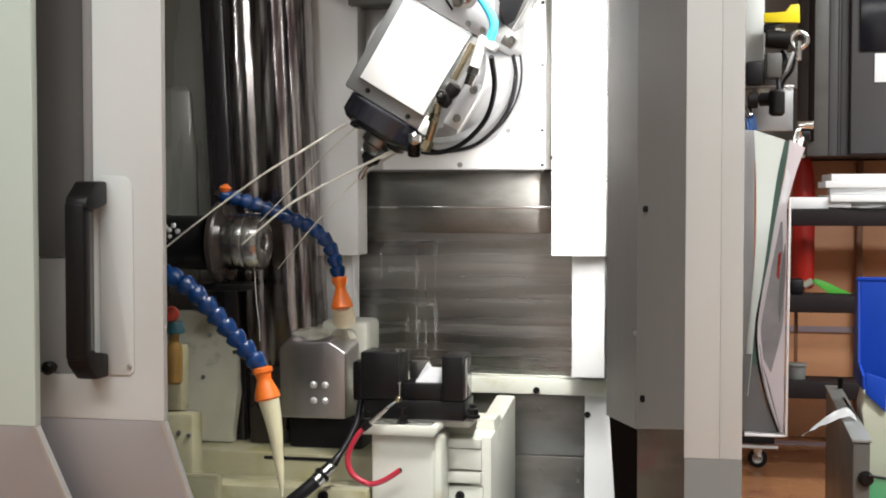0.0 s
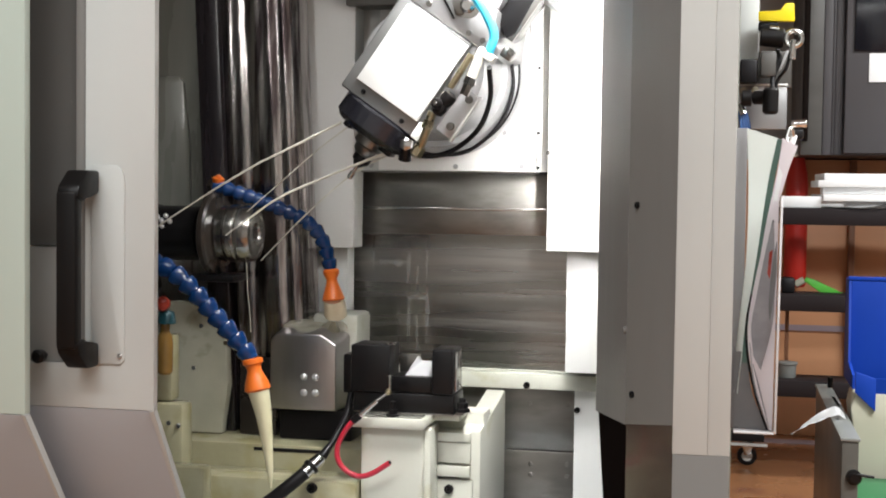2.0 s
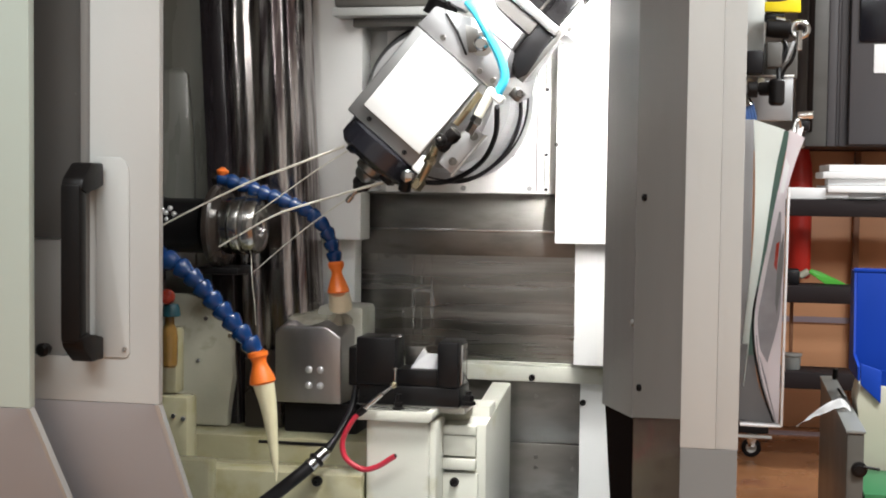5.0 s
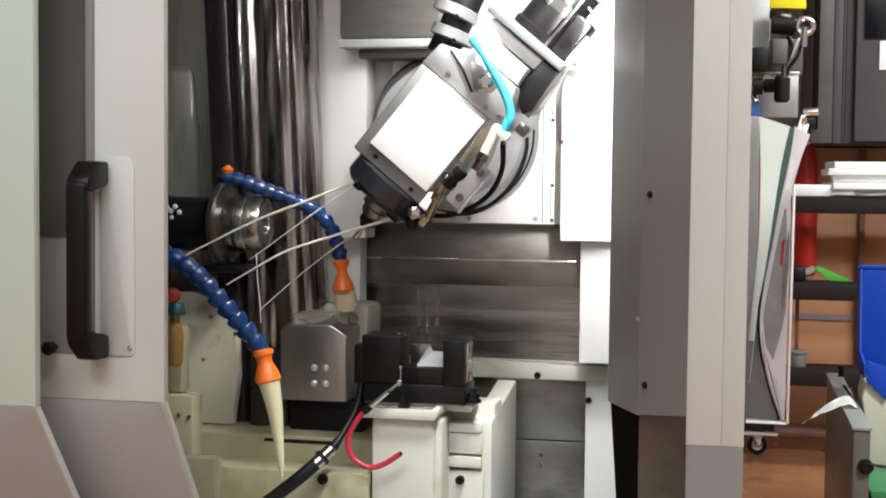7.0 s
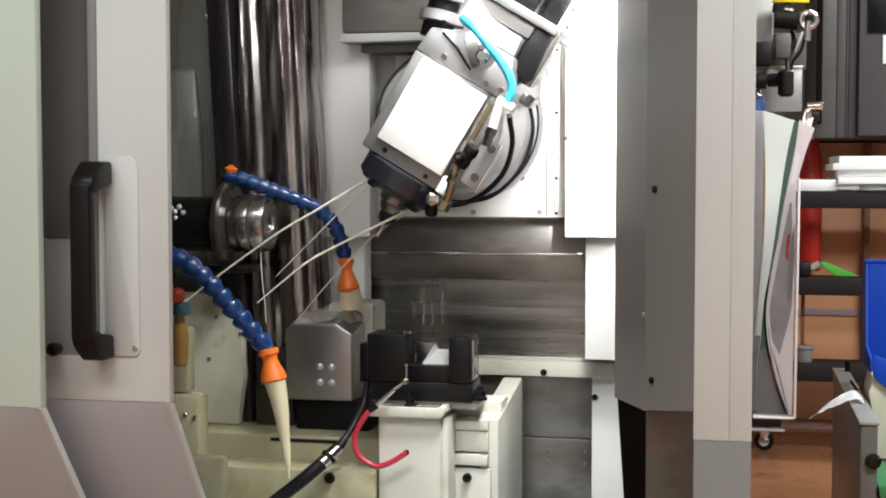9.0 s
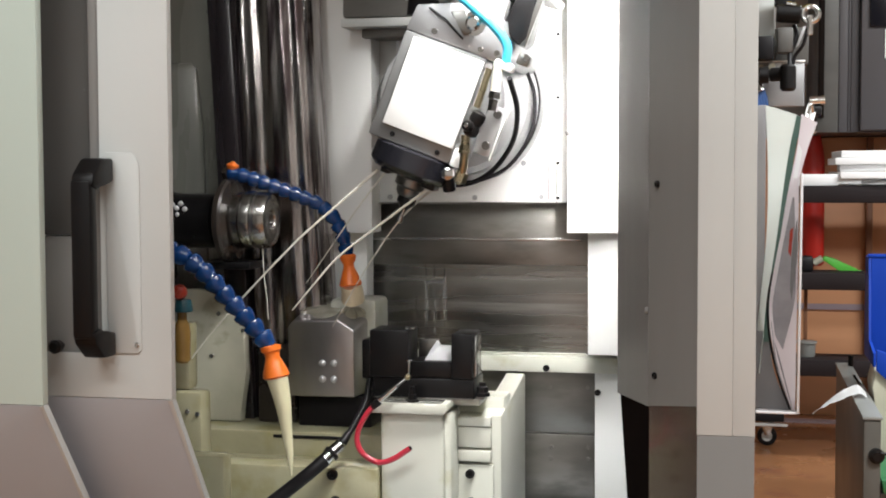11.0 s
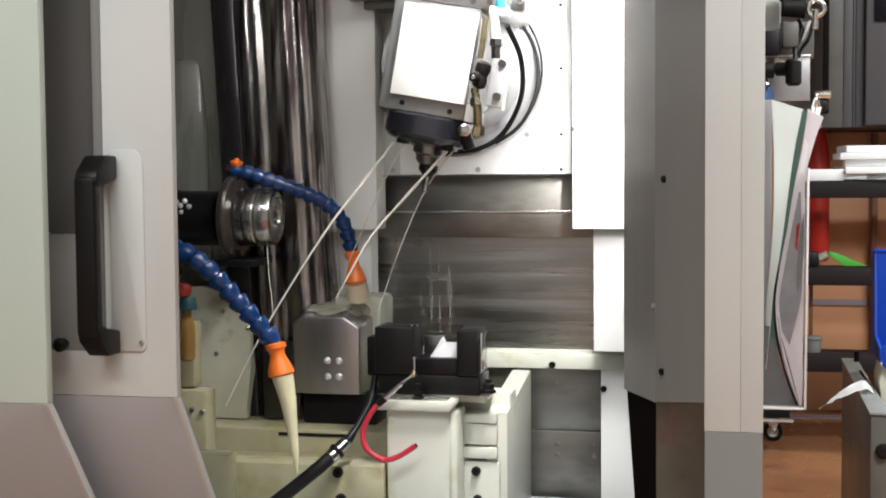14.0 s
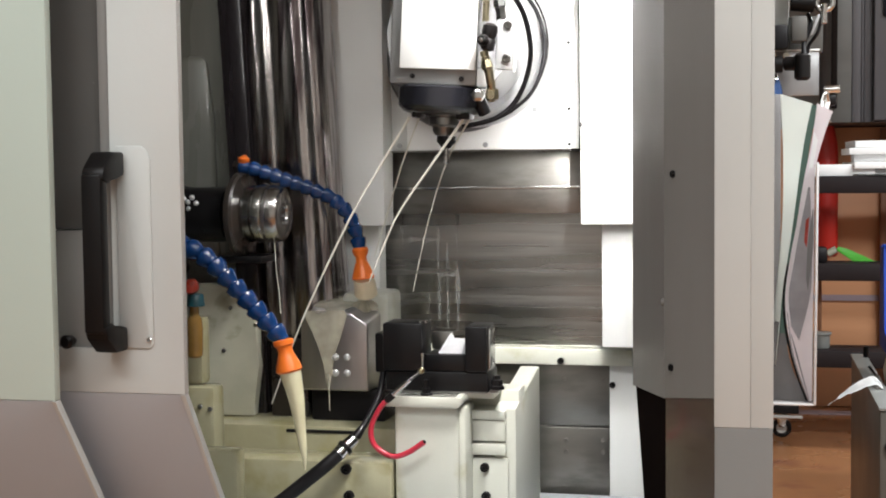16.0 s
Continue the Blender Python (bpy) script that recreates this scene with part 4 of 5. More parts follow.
# nose
part("nose_flange", lathe((0.058, 0.052, -0.0755), (0, 0, -1), [(0, 0.066), (0.003, 0.0725), (0.033, 0.0725), (0.042, 0.064), (0.046, 0.050)], 48), "anodised", head, "black nose flange")
part("nose", lathe((0.062, 0.060, -0.1155), (0, 0, -1), [(0, 0.034), (0.008, 0.034), (0.010, 0.026), (0.022, 0.026), (0.026, 0.020), (0.034, 0.019), (0.040, 0.014)], 32), "dullsteel", head, "grey steel spindle nose")
part("collet", lathe((0.066, 0.062, -0.156), (0, 0, -1), [(0, 0.016), (0.010, 0.016), (0.016, 0.010), (0.020, 0.0075)], 24), "blackox", head)
part("grinding_pin", lathe((0.067, 0.062, -0.176), (0, 0, -1), [(0, 0.0035), (0.012, 0.0032), (0.013, 0.005), (0.024, 0.005), (0.027, 0.002)], 16), "chrome", head)
part("nozzle_bar", box((0.014, 0.02, -0.128), (0.030, 0.06, -0.112), 0.003), "blackox", head)
part("nozzle_bar", box((0.088, 0.02, -0.128), (0.112, 0.06, -0.112), 0.003), "blackox", head)
# fittings along the side of the face plate
arm = part("bracket", box((0.146, 0.04, -0.045), (0.1765, 0.052, 0.040), 0.004), "litalu", head, "pale fitting bracket")
part("bracket_edge", box((0.1770, 0.036, -0.048), (0.1805, 0.054, 0.042), 0.001), "white", head)
for w in (0.028, -0.0265):
    part("screw", screw((0.165, 0.040, w), (0, -1, 0), 0.007, 0.005), "dullsteel", arm)
valve = part("valve", lathe((0.144, -0.022, -0.020), (0.10, 0, 1), [(0, 0.006), (0.003, 0.011), (0.014, 0.0125), (0.020, 0.010), (0.030, 0.013), (0.040, 0.012), (0.044, 0.006)], 16), "black", head, "black valve")
part("valve_knob", lathe((0.141, -0.030, -0.004), (-0.35, -1, 0), [(0, 0.009), (0.006, 0.010), (0.012, 0.007)], 16), "black", valve)
part("valve_screw", screw((0.138, -0.042, -0.004), (-0.35, -1, 0), 0.004, 0.002), "chrome", valve)
part("brass_pipe", tube([(0.138, -0.012, 0.028), (0.137, -0.012, 0.060), (0.135, -0.010, 0.092)], 0.0055, 12), "brass", head, "brass pipe")
part("clear_fitting", tube([(0.147, -0.012, 0.104), (0.152, -0.012, 0.084), (0.157, -0.012, 0.062)], 0.0085, 14), "film", head, "milky clear plastic fitting")
part("pipe_nut", lathe((0.158, -0.011, 0.061), (0.18, 0, -1), [(0, 0.010), (0.010, 0.0115), (0.012, 0.009), (0.020, 0.008), (0.030, 0.0085)], 6), "chrome", head)
part("tee_fitting", box((0.140, -0.02, 0.098), (0.172, 0.01, 0.112), 0.004), "white", head, "pale tee fitting")
part("brass_pipe", tube([(0.138, -0.018, -0.020), (0.147, -0.016, -0.050), (0.152, -0.010, -0.078), (0.150, 0.0, -0.096)], 0.0072, 12), "brass", head, "brass pipe")
part("pipe_nut", lathe((0.142, -0.018, -0.035), (0.3, 0, -1), [(0, 0.009), (0.012, 0.0105), (0.014, 0.009)], 6), "brass", head)
part("pipe_nut", lathe((0.153, -0.008, -0.078), (0.0, 0.1, -1), [(0, 0.010), (0.016, 0.011), (0.018, 0.008)], 6), "brass", head)
part("end_nut", lathe((0.130, 0.0, -0.089), (0, -1, 0), [(0, 0.011), (0.010, 0.011), (0.012, 0.006)], 6), "chrome", head)
part("elbow", rod((0.120, 0.03, -0.088), (0.134, 0.04, -0.118), 0.011), "blackox", head)
part("clip", box((0.160, 0.05, 0.116), (0.182, 0.08, 0.136), 0.004), "dullsteel", head)
part("clip_screw", screw((0.174, 0.05, 0.130), (0.3, -1, 0.2), 0.006, 0.006), "chrome", head)
part("air_hose", tube([(0.022, 0.0, 0.188), (0.050, -0.018, 0.184), (0.085, -0.024, 0.172), (0.125, -0.020, 0.155), (0.150, -0.016, 0.136), (0.158, -0.012, 0.108)], 0.0075, 14), "cyan", head, "cyan air hose")


part("ring_hose", tube([(0.140, 0.30, 0.115), (0.166, 0.315, 0.080), (0.183, 0.318, 0.030), (0.181, 0.318, -0.022), (0.162, 0.318, -0.070), (0.125, 0.318, -0.105)], 0.0036, 10), "rubber", head, "black hose round the ring")
part("ring_hose", tube([(0.162, 0.04, 0.090), (0.181, 0.11, 0.045), (0.178, 0.20, -0.015), (0.150, 0.255, -0.080), (0.110, 0.258, -0.118), (0.050, 0.258, -0.136)], 0.0046, 10), "rubber", head, "black hose round the ring")
# coolant jets
for pts, r in (
        ([(0.009, 0.030, -0.128), (-0.038, 0.030, -0.212), (-0.087, 0.030, -0.302), (-0.163, 0.030, -0.478), (-0.212, 0.030, -0.625)], 0.0026),
        ([(0.008, 0.110, -0.120), (-0.020, 0.115, -0.200), (-0.045, 0.120, -0.290), (-0.066, 0.120, -0.370)], 0.0016),
        ([(0.100, 0.030, -0.128), (0.046, 0.030, -0.210), (-0.004, 0.030, -0.290), (-0.030, 0.030, -0.355), (-0.048, 0.030, -0.405)], 0.0026),
        ([(0.102, 0.090, -0.118), (0.056, 0.115, -0.200), (0.026, 0.120, -0.310), (0.006, 0.120, -0.425)], 0.0018)):
    part("coolant_jet", tube(pts, r, 8, radii=(r, r * 0.45)), "jet", head, "thin pale coolant jet")

# ---- beside the machine: papers in a sleeve, air service unit ----
papers = thing("hanging_papers", (0.08, 2.6, 0.8), "bent papers in a plastic sleeve hanging beside the machine", "papers")
part("sheet", sheet([(0.041, 2.63, 1.372), (0.046, 2.63, 1.25), (0.044, 2.63, 1.12), (0.030, 2.63, 0.96), (0.027, 2.63, 0.87)], [(0.098, 2.61, 1.352), (0.083, 2.61, 1.27), (0.064, 2.61, 1.12), (0.047, 2.61, 1.0), (0.034, 2.61, 0.87)], 0.0015), "paperg", papers, "pale green sheet")
part("card", sheet([(0.096, 2.607, 1.350), (0.081, 2.607, 1.27), (0.062, 2.607, 1.12), (0.045, 2.607, 1.0), (0.040, 2.607, 0.93)], [(0.108, 2.604, 1.348), (0.092, 2.604, 1.27), (0.076, 2.604, 1.12), (0.057, 2.604, 1.0), (0.052, 2.604, 0.93)], 0.0012), "paperd", papers, "dark green card")
part("sheet", sheet([(0.105, 2.602, 1.353), (0.097, 2.602, 1.290), (0.080, 2.602, 1.200), (0.064, 2.602, 1.090), (0.050, 2.602, 1.000)], [(0.133, 2.6, 1.337), (0.117, 2.6, 1.291), (0.096, 2.6, 1.209), (0.075, 2.6, 1.100), (0.058, 2.6, 1.000)], 0.0012), "paperp", papers, "pinkish white sheet")
part("sheet", sheet([(0.100, 2.599, 1.300), (0.088, 2.599, 1.215), (0.072, 2.599, 1.110), (0.060, 2.599, 1.030)], [(0.107, 2.598, 1.285), (0.093, 2.598, 1.205), (0.077, 2.598, 1.110), (0.064, 2.598, 1.030)], 0.0008), "paper", papers, "white sheet")
part("photo_sheet", sheet([(0.092, 2.597, 1.235), (0.076, 2.597, 1.160), (0.061, 2.597, 1.085), (0.050, 2.597, 1.001), (0.056, 2.597, 0.928), (0.075, 2.597, 0.855), (0.093, 2.597, 0.806)], [(0.101, 2.595, 1.235), (0.101, 2.595, 1.160), (0.101, 2.595, 1.085), (0.100, 2.595, 1.001), (0.099, 2.595, 0.928), (0.099, 2.595, 0.855), (0.098, 2.595, 0.806)], 0.0012), "paperp", papers, "glossy photo print")
part("print", sheet([(0.090, 2.594, 1.200), (0.075, 2.594, 1.120), (0.065, 2.594, 1.060), (0.056, 2.594, 1.000), (0.061, 2.594, 0.944)], [(0.093, 2.592, 1.200), (0.096, 2.592, 1.120), (0.097, 2.592, 1.060), (0.094, 2.592, 1.000), (0.075, 2.592, 0.918)], 0.0005), "print_", papers, "grey printed picture")
part("print", sheet([(0.098, 2.591, 1.160), (0.089, 2.591, 1.090), (0.087, 2.591, 1.030)], [(0.099, 2.59, 1.160), (0.099, 2.59, 1.090), (0.090, 2.59, 1.010)], 0.0004), "sleeve", papers)
part("print", sheet([(0.086, 2.593, 1.140), (0.083, 2.593, 1.100)], [(0.092, 2.592, 1.145), (0.088, 2.592, 1.090)], 0.0005), "redball", papers)
for dx, z0 in ((0.0, 0.97), (0.007, 0.93)):
    part("fold", sheet([(0.0530 + dx, 2.5925, z0), (0.063 + dx, 2.5925, 0.89), (0.0905 + dx * 0.3, 2.5925, 0.808)], [(0.0545 + dx, 2.591, z0), (0.0655 + dx, 2.591, 0.892), (0.0915 + dx * 0.3, 2.591, 0.808)], 0.0004), "print_", papers)
part("edge", sheet([(0.053, 2.599, 1.060), (0.045, 2.599, 1.000), (0.051, 2.599, 0.926), (0.070, 2.599, 0.853), (0.087, 2.599, 0.806)], [(0.059, 2.598, 1.060), (0.049, 2.598, 1.000), (0.056, 2.598, 0.926), (0.074, 2.598, 0.853), (0.092, 2.598, 0.806)], 0.0006), "rubber", papers)
part("holder_edge", prism([(0.1015, 0.800), (0.1055, 0.800), (0.1085, 1.245), (0.1050, 1.245)], 1, 2.586, 2.64, 0.0006), "acrylic", papers, "clear acrylic holder edge")
part("holder_edge", box((0.0280, 2.586, 0.7985), (0.1010, 2.64, 0.8025), 0.0006), "acrylic", papers)
part("sleeve", sheet([(0.027, 2.615, 0.95), (0.027, 2.615, 0.88), (0.028, 2.615, 0.806)], [(0.048, 2.612, 0.95), (0.062, 2.612, 0.87), (0.094, 2.612, 0.797)], 0.001), "sleeve", papers, "grey plastic sleeve")
part("back_board", box((0.0130, 2.632, 0.80), (0.042, 2.64, 1.372), 0.001), "sleeve", papers)
part("hook", tube([(0.112, 2.61, 1.335), (0.117, 2.62, 1.360), (0.122, 2.63, 1.372), (0.126, 2.64, 1.358)], 0.004, 10), "chrome", papers)

service = thing("air_service_unit", (0.09, 3.27, 1.4), "grey and black compressed air unit with a chrome gauge", "air unit")
part("back_plate", box((0.0275, 3.29, 1.40), (0.140, 3.31, 1.502), 0.002), "alu", service, "bare metal plate")
part("mount", box((0.0275, 3.30, 1.54), (0.072, 3.36, 1.80), 0.003), "paint", service)
part("mount", box((0.0725, 3.32, 1.50), (0.150, 3.36, 1.585), 0.003), "coverpaint", service)
part("block", box((0.030, 3.24, 1.505), (0.070, 3.289, 1.560), 0.006), "rubber", service)
part("label_plate", prism([(0.070, 1.650), (0.070, 1.672), (0.120, 1.672), (0.130, 1.69), (0.150, 1.69), (0.152, 1.648)], 1, 3.255, 3.275, 0.002), "yellow", service, "yellow plastic bracket")
part("regulator", rod((0.075, 3.25, 1.612), (0.128, 3.25, 1.608), 0.021, 0.023), "black", service, "black regulator")
bm = bmesh.new()
rings = []
for i in range(24):
    u = 2 * math.pi * i / 24
    c = Vector((0.150 + 0.018 * math.cos(u), 3.245, 1.607 + 0.018 * math.sin(u)))
    rings.append([bm.verts.new(c + 0.0062 * (Vector((math.cos(u), 0, math.sin(u))) * math.cos(w) + Vector((0, 1, 0)) * math.sin(w))) for w in (2 * math.pi * k / 10 for k in range(10))])
for i in range(24):
    for k in range(10):
        bm.faces.new((rings[i][k], rings[i - 1][k], rings[i - 1][(k + 1) % 10], rings[i][(k + 1) % 10]))
gauge = part("hanger_ring", bm, "chrome", service, "chrome ring")
part("shackle", rod((0.149, 3.236, 1.604), (0.147, 3.240, 1.568), 0.007, 0.005), "chrome", gauge)
part("bracket", box((0.070, 3.262, 1.628), (0.116, 3.285, 1.648), 0.004), "blackox", service)
part("clip", rod((0.096, 3.238, 1.632), (0.118, 3.236, 1.628), 0.005), "chrome", service)
part("valve_body", box((0.076, 3.24, 1.520), (0.112, 3.30, 1.580), 0.006), "coverpaint", service)
part("lever", prism([(0.118, 1.532), (0.124, 1.536), (0.140, 1.578), (0.134, 1.580)], 1, 3.235, 3.241, 0.001), "alu", service)
part("plate_edge", box((0.0275, 3.285, 1.5025), (0.1415, 3.2895, 1.5065), 0.001), "white", service)
for px, pz in ((0.040, 1.490), (0.066, 1.492)):
    part("plug", rod((px, 3.289, pz), (px, 3.272, pz), 0.008), "crate", service)
part("pipe", rod((0.148, 3.25, 1.560), (0.148, 3.25, 1.585), 0.008), "chrome", service)
part("filter_bowl", lathe((0.100, 3.20, 1.430), (0, 0, 1), [(0, 0.012), (0.006, 0.018), (0.055, 0.018), (0.060, 0.014)], 20), "black", service, "black filter bowl")
part("valve", rod((0.062, 3.23, 1.470), (0.095, 3.22, 1.470), 0.016), "black", service)
part("valve", rod((0.035, 3.22, 1.468), (0.058, 3.22, 1.468), 0.019), "black", service)
part("fitting", rod((0.032, 3.23, 1.455), (0.042, 3.22, 1.430), 0.009), "chrome", service)
part("lead", tube([(0.145, 3.25, 1.58), (0.135, 3.25, 1.54), (0.118, 3.26, 1.515), (0.112, 3.26, 1.49)], 0.004, 10), "rubber", service)
part("lead", tube([(0.115, 3.28, 1.585), (0.120, 3.26, 1.56), (0.106, 3.25, 1.52), (0.105, 3.24, 1.49)], 0.006, 10), "rubber", service)
for i in range(4):
    part("air_tube", tube([(0.030 + 0.005 * i, 3.23, 1.44), (0.036 + 0.006 * i, 3.22, 1.40), (0.032 + 0.004 * i, 3.225, 1.36), (0.034 + 0.004 * i, 3.23, 1.31)], 0.004, 8), "pneublue", service, "blue air tube")
part("hanger", rod((0.150, 3.26, 1.41), (0.185, 3.26, 1.412), 0.010), "chrome", service)
part("hanger_block", box((0.150, 3.255, 1.375), (0.178, 3.30, 1.40), 0.005), "blackox", service)
part("chain_link", rod((0.156, 3.24, 1.385), (0.150, 3.24, 1.36), 0.008), "paper", service)
part("chain_link", rod((0.152, 3.24, 1.358), (0.160, 3.24, 1.335), 0.007), "chrome", service)
part("rail", box((0.045, 3.361, 1.42), (0.075, 3.39, 1.80), 0.002), "grey", service)
part("tag", box((0.0275, 2.99, 1.285), (0.036, 3.0, 1.325), 0.001), "paper", service)
part("arm", box((0.0130, 2.90, 1.24), (0.034, 3.36, 1.30), 0.002), "alu", service)

# ---- far side of the workshop ----
cabinet = thing("control_cabinet", (0.9, 6.8, 1.43), "grey steel control cabinet with a dark screen, on wall brackets", "cabinet")
part("body", box((0.345, 6.66, 1.432), (1.60, 7.598, 2.60), 0.006), "cabinet", cabinet)
leaf = part("door", box((0.540, 6.60, 1.440), (1.58, 6.658, 2.58), 0.008), "cabinet", cabinet)
# raised dark strip for the shading along the cabinet's left
part("shade_strip", box((0.347, 6.635, 1.434), (0.443, 6.6595, 2.60), 0.002), "coverpaint", cabinet)
part("cable_duct", box((0.352, 6.615, 1.50), (0.378, 6.6345, 2.60), 0.004), "blackpaint", cabinet)
for x, w in ((0.446, 0.040), (0.488, 0.010), (0.500, 0.036)):
    part("profile", box((x, 6.648, 1.434), (x + w, 6.6595, 2.60), 0.003), "cabinet", cabinet)
part("screen", box((0.577, 6.585, 1.915), (1.10, 6.599, 2.30), 0.006), "screen", leaf, "dark screen")
part("label_card", box((0.645, 6.592, 1.772), (0.78, 6.599, 1.905), 0.001), "paper", leaf, "blank white card")

rack = thing("steel_rack", (0.6, 6.2, 0), "dark brown steel rack with three shelves", "rack")
for z, deep in ((1.117, 0.45), (0.745, 0.22), (0.373, 0.22)):
    part("shelf", box((0.236, 6.0, z), (1.9, 6.0 + deep, z + 0.072), 0.004), "shelf", rack)
for x, y in ((1.30, 6.185), (1.86, 6.185), (1.86, 6.02)):
    part("post", box((x, y, 0.0), (x + 0.032, y + 0.03, 1.116), 0.002), "shelf", rack)

sheets = thing("paper_stack", (0.4, 6.1, 1.19), "loose stack of white papers on the rack", "papers")
for i, (x0, x1, y0, y1, rz) in enumerate(((0.24, 0.50, 6.03, 6.40, 2), (0.38, 0.80, 6.05, 6.42, -3), (0.40, 0.98, 6.02, 6.40, 4), (0.42, 0.90, 6.06, 6.42, -2), (0.39, 1.1, 6.03, 6.44, 1), (0.41, 0.95, 6.05, 6.40, 3))):
    h = 0.030 if i else 0.05
    z0 = 1.190 + (0 if i == 0 else 0.0 + 0.030 * (i - 1))
    bm = box((x0, y0, z0), (x1, y1, z0 + h - 0.001), 0.003)
    if i:
        bmesh.ops.rotate(bm, verts=bm.verts, cent=((x0 + x1) / 2, 6.2, z0), matrix=Matrix.Rotation(radians(rz), 3, "Z"))
    part("paper", bm, "paper", sheets)
part("curled_sheet", sheet([(0.41, 6.00, 1.196), (0.60, 5.99, 1.194), (0.72, 5.99, 1.215)], [(0.41, 6.1, 1.206), (0.60, 6.1, 1.20), (0.72, 6.1, 1.24)], 0.002), "sleeve", sheets)

ext = thing("fire_extinguisher", (0.35, 7.13, 0.78), "red fire extinguisher hung on the boards behind the rack", "extinguisher")
part("cylinder", lathe((0.360, 7.13, 0.775), (0, 0, 1), [(0, 0.045), (0.012, 0.056), (0.52, 0.056), (0.58, 0.050), (0.66, 0.034), (0.76, 0.020)], 28), "extinguisher", ext)
part("wall_bracket", box((0.325, 7.1905, 1.10), (0.38, 7.1995, 1.30), 0.002), "blackox", ext)
part("valve", box((0.336, 7.10, 1.536), (0.384, 7.16, 1.575), 0.004), "black", ext)

green = thing("scraper", (0.42, 6.2, 0.82), "lime green plastic scraper lying on the rack", "scraper")
part("blade", prism([(0.35, 0.868), (0.36, 0.884), (0.40, 0.872), (0.50, 0.822), (0.52, 0.819), (0.42, 0.819)], 1, 6.14, 6.17, 0.003), "lime", green)
part("handle", rod((0.315, 6.16, 0.850), (0.352, 6.155, 0.872), 0.016), "crate", green)
clamp = solo("clamp", box((0.25, 6.06, 0.818), (0.31, 6.14, 0.885), 0.012), "rubber", "dark rubber clamp lying on the rack", "clamp")
solo("paint_pot", lathe((0.285, 6.10, 0.4455), (0, 0, 1), [(0, 0.036), (0.004, 0.038), (0.055, 0.040), (0.060, 0.046), (0.068, 0.046), (0.070, 0.030)], 24), "cartrim", "small pale pot on the lowest shelf", "pot")
solo("post", box((0.276, 6.17, 0.4455), (0.292, 6.19, 0.74), 0.002), "woodpost", "brown wooden stick standing on the rack", "stick")

# boards behind the rack
boards = thing("board_wall", (0.8, 7.2, 0), "orange-brown wooden boards behind the rack", "boards")
for i, x in enumerate((-0.5, 0.05, 0.63, 1.2)):
    x1 = (0.047, 0.627, 1.197, 2.2)[i]
    part("board", box((x, 7.20 + 0.004 * (i % 2), 0.0), (x1, 7.235, 1.425), 0.003), "wood", boards)
part("post", box((0.622, 7.15, 0.0), (0.652, 7.199, 1.42), 0.003), "woodpost", boards)
part("tape", box((-0.5, 7.195, 0.545), (2.2, 7.1995, 0.575), 0), "stripe", boards, "grey-blue stripe")
solo("floor_stripe", box((-0.5, 6.95, 0.0005), (2.2, 7.05, 0.004), 0), "stripe", "grey-blue stripe painted on the floor", "stripe", kind="structure")

trolley = thing("castor_trolley", (0.1, 6.3, 0.0), "low dark trolley on a swivel castor", "trolley")
part("deck", box((0.0, 6.25, 0.125), (0.20, 6.55, 0.165), 0.004), "rubber", trolley)
part("lip", box((0.0, 6.23, 0.108), (0.215, 6.249, 0.120), 0.002), "paint", trolley)
part("fork", prism([(0.095, 0.124), (0.160, 0.124), (0.140, 0.05), (0.115, 0.05)], 1, 6.32, 6.36, 0.002), "chrome", trolley)
wheel = part("wheel", lathe((0.127, 6.325, 0.046), (0, 1, 0), [(0, 0.024), (0.030, 0.024)], 24), "paint", trolley)
part("tyre", lathe((0.127, 6.326, 0.046), (0, 1, 0), [(0, 0.034), (0.004, 0.044), (0.024, 0.044), (0.028, 0.034)], 24), "rubber", wheel)

# ---- bin on a crate on a sheet-metal cart ----
cart = thing("metal_cart", (0.6, 4.7, 0.0), "grey-green sheet metal cart with a toggle latch", "cart")
part("body", box((0.341, 3.955, 0.0), (0.388, 5.06, 0.552), 0.004), "cart", cart)
part("rim", box((0.337, 3.950, 0.5525), (0.392, 5.065, 0.562), 0.003), "cartrim", cart)
part("shelf", box((0.3885, 3.96, 0.318), (0.95, 5.05, 0.345), 0.004), "cart", cart)
part("apron", box((0.3885, 4.30, 0.0), (0.95, 5.05, 0.316), 0.004), "cart", cart)
latch = part("latch", lathe((0.376, 3.954, 0.452), (0, -1, 0), [(0, 0.022), (0.008, 0.022), (0.010, 0.012), (0.016, 0.012)], 20), "black", cart, "black toggle latch")
part("latch_arm", rod((0.385, 3.940, 0.462), (0.43, 3.940, 0.457), 0.004), "black", latch)
part("pin", rod((0.384, 4.98, 0.562), (0.384, 4.98, 0.60), 0.010), "black", cart)
part("strap", sheet([(0.372, 4.75, 0.5640), (0.376, 4.55, 0.5640)], [(0.380, 4.75, 0.5640), (0.384, 4.55, 0.5640)], 0.002), "black", cart)
crate = thing("plastic_crate", (0.6, 4.5, 0.345), "beige plastic crate standing on the cart", "crate")
part("body", prism([(0.425, 0.346), (0.398, 0.590), (0.408, 0.637), (0.968, 0.637), (0.968, 0.346)], 1, 4.33, 4.51, 0.006), "crate", crate)
bin_ = thing("storage_bin", (0.6, 4.5, 0.65), "blue open-front plastic storage bin in the crate", "bin")
part("side", prism([(4.60, 0.970), (4.72, 0.970), (4.72, 0.640), (4.40, 0.640), (4.40, 0.685), (4.56, 0.705)], 0, 0.406, 0.414, 0.002), "binblue", bin_)
part("back", box((0.4145, 4.60, 0.6385), (0.918, 4.61, 0.970), 0.003), "binblue", bin_)
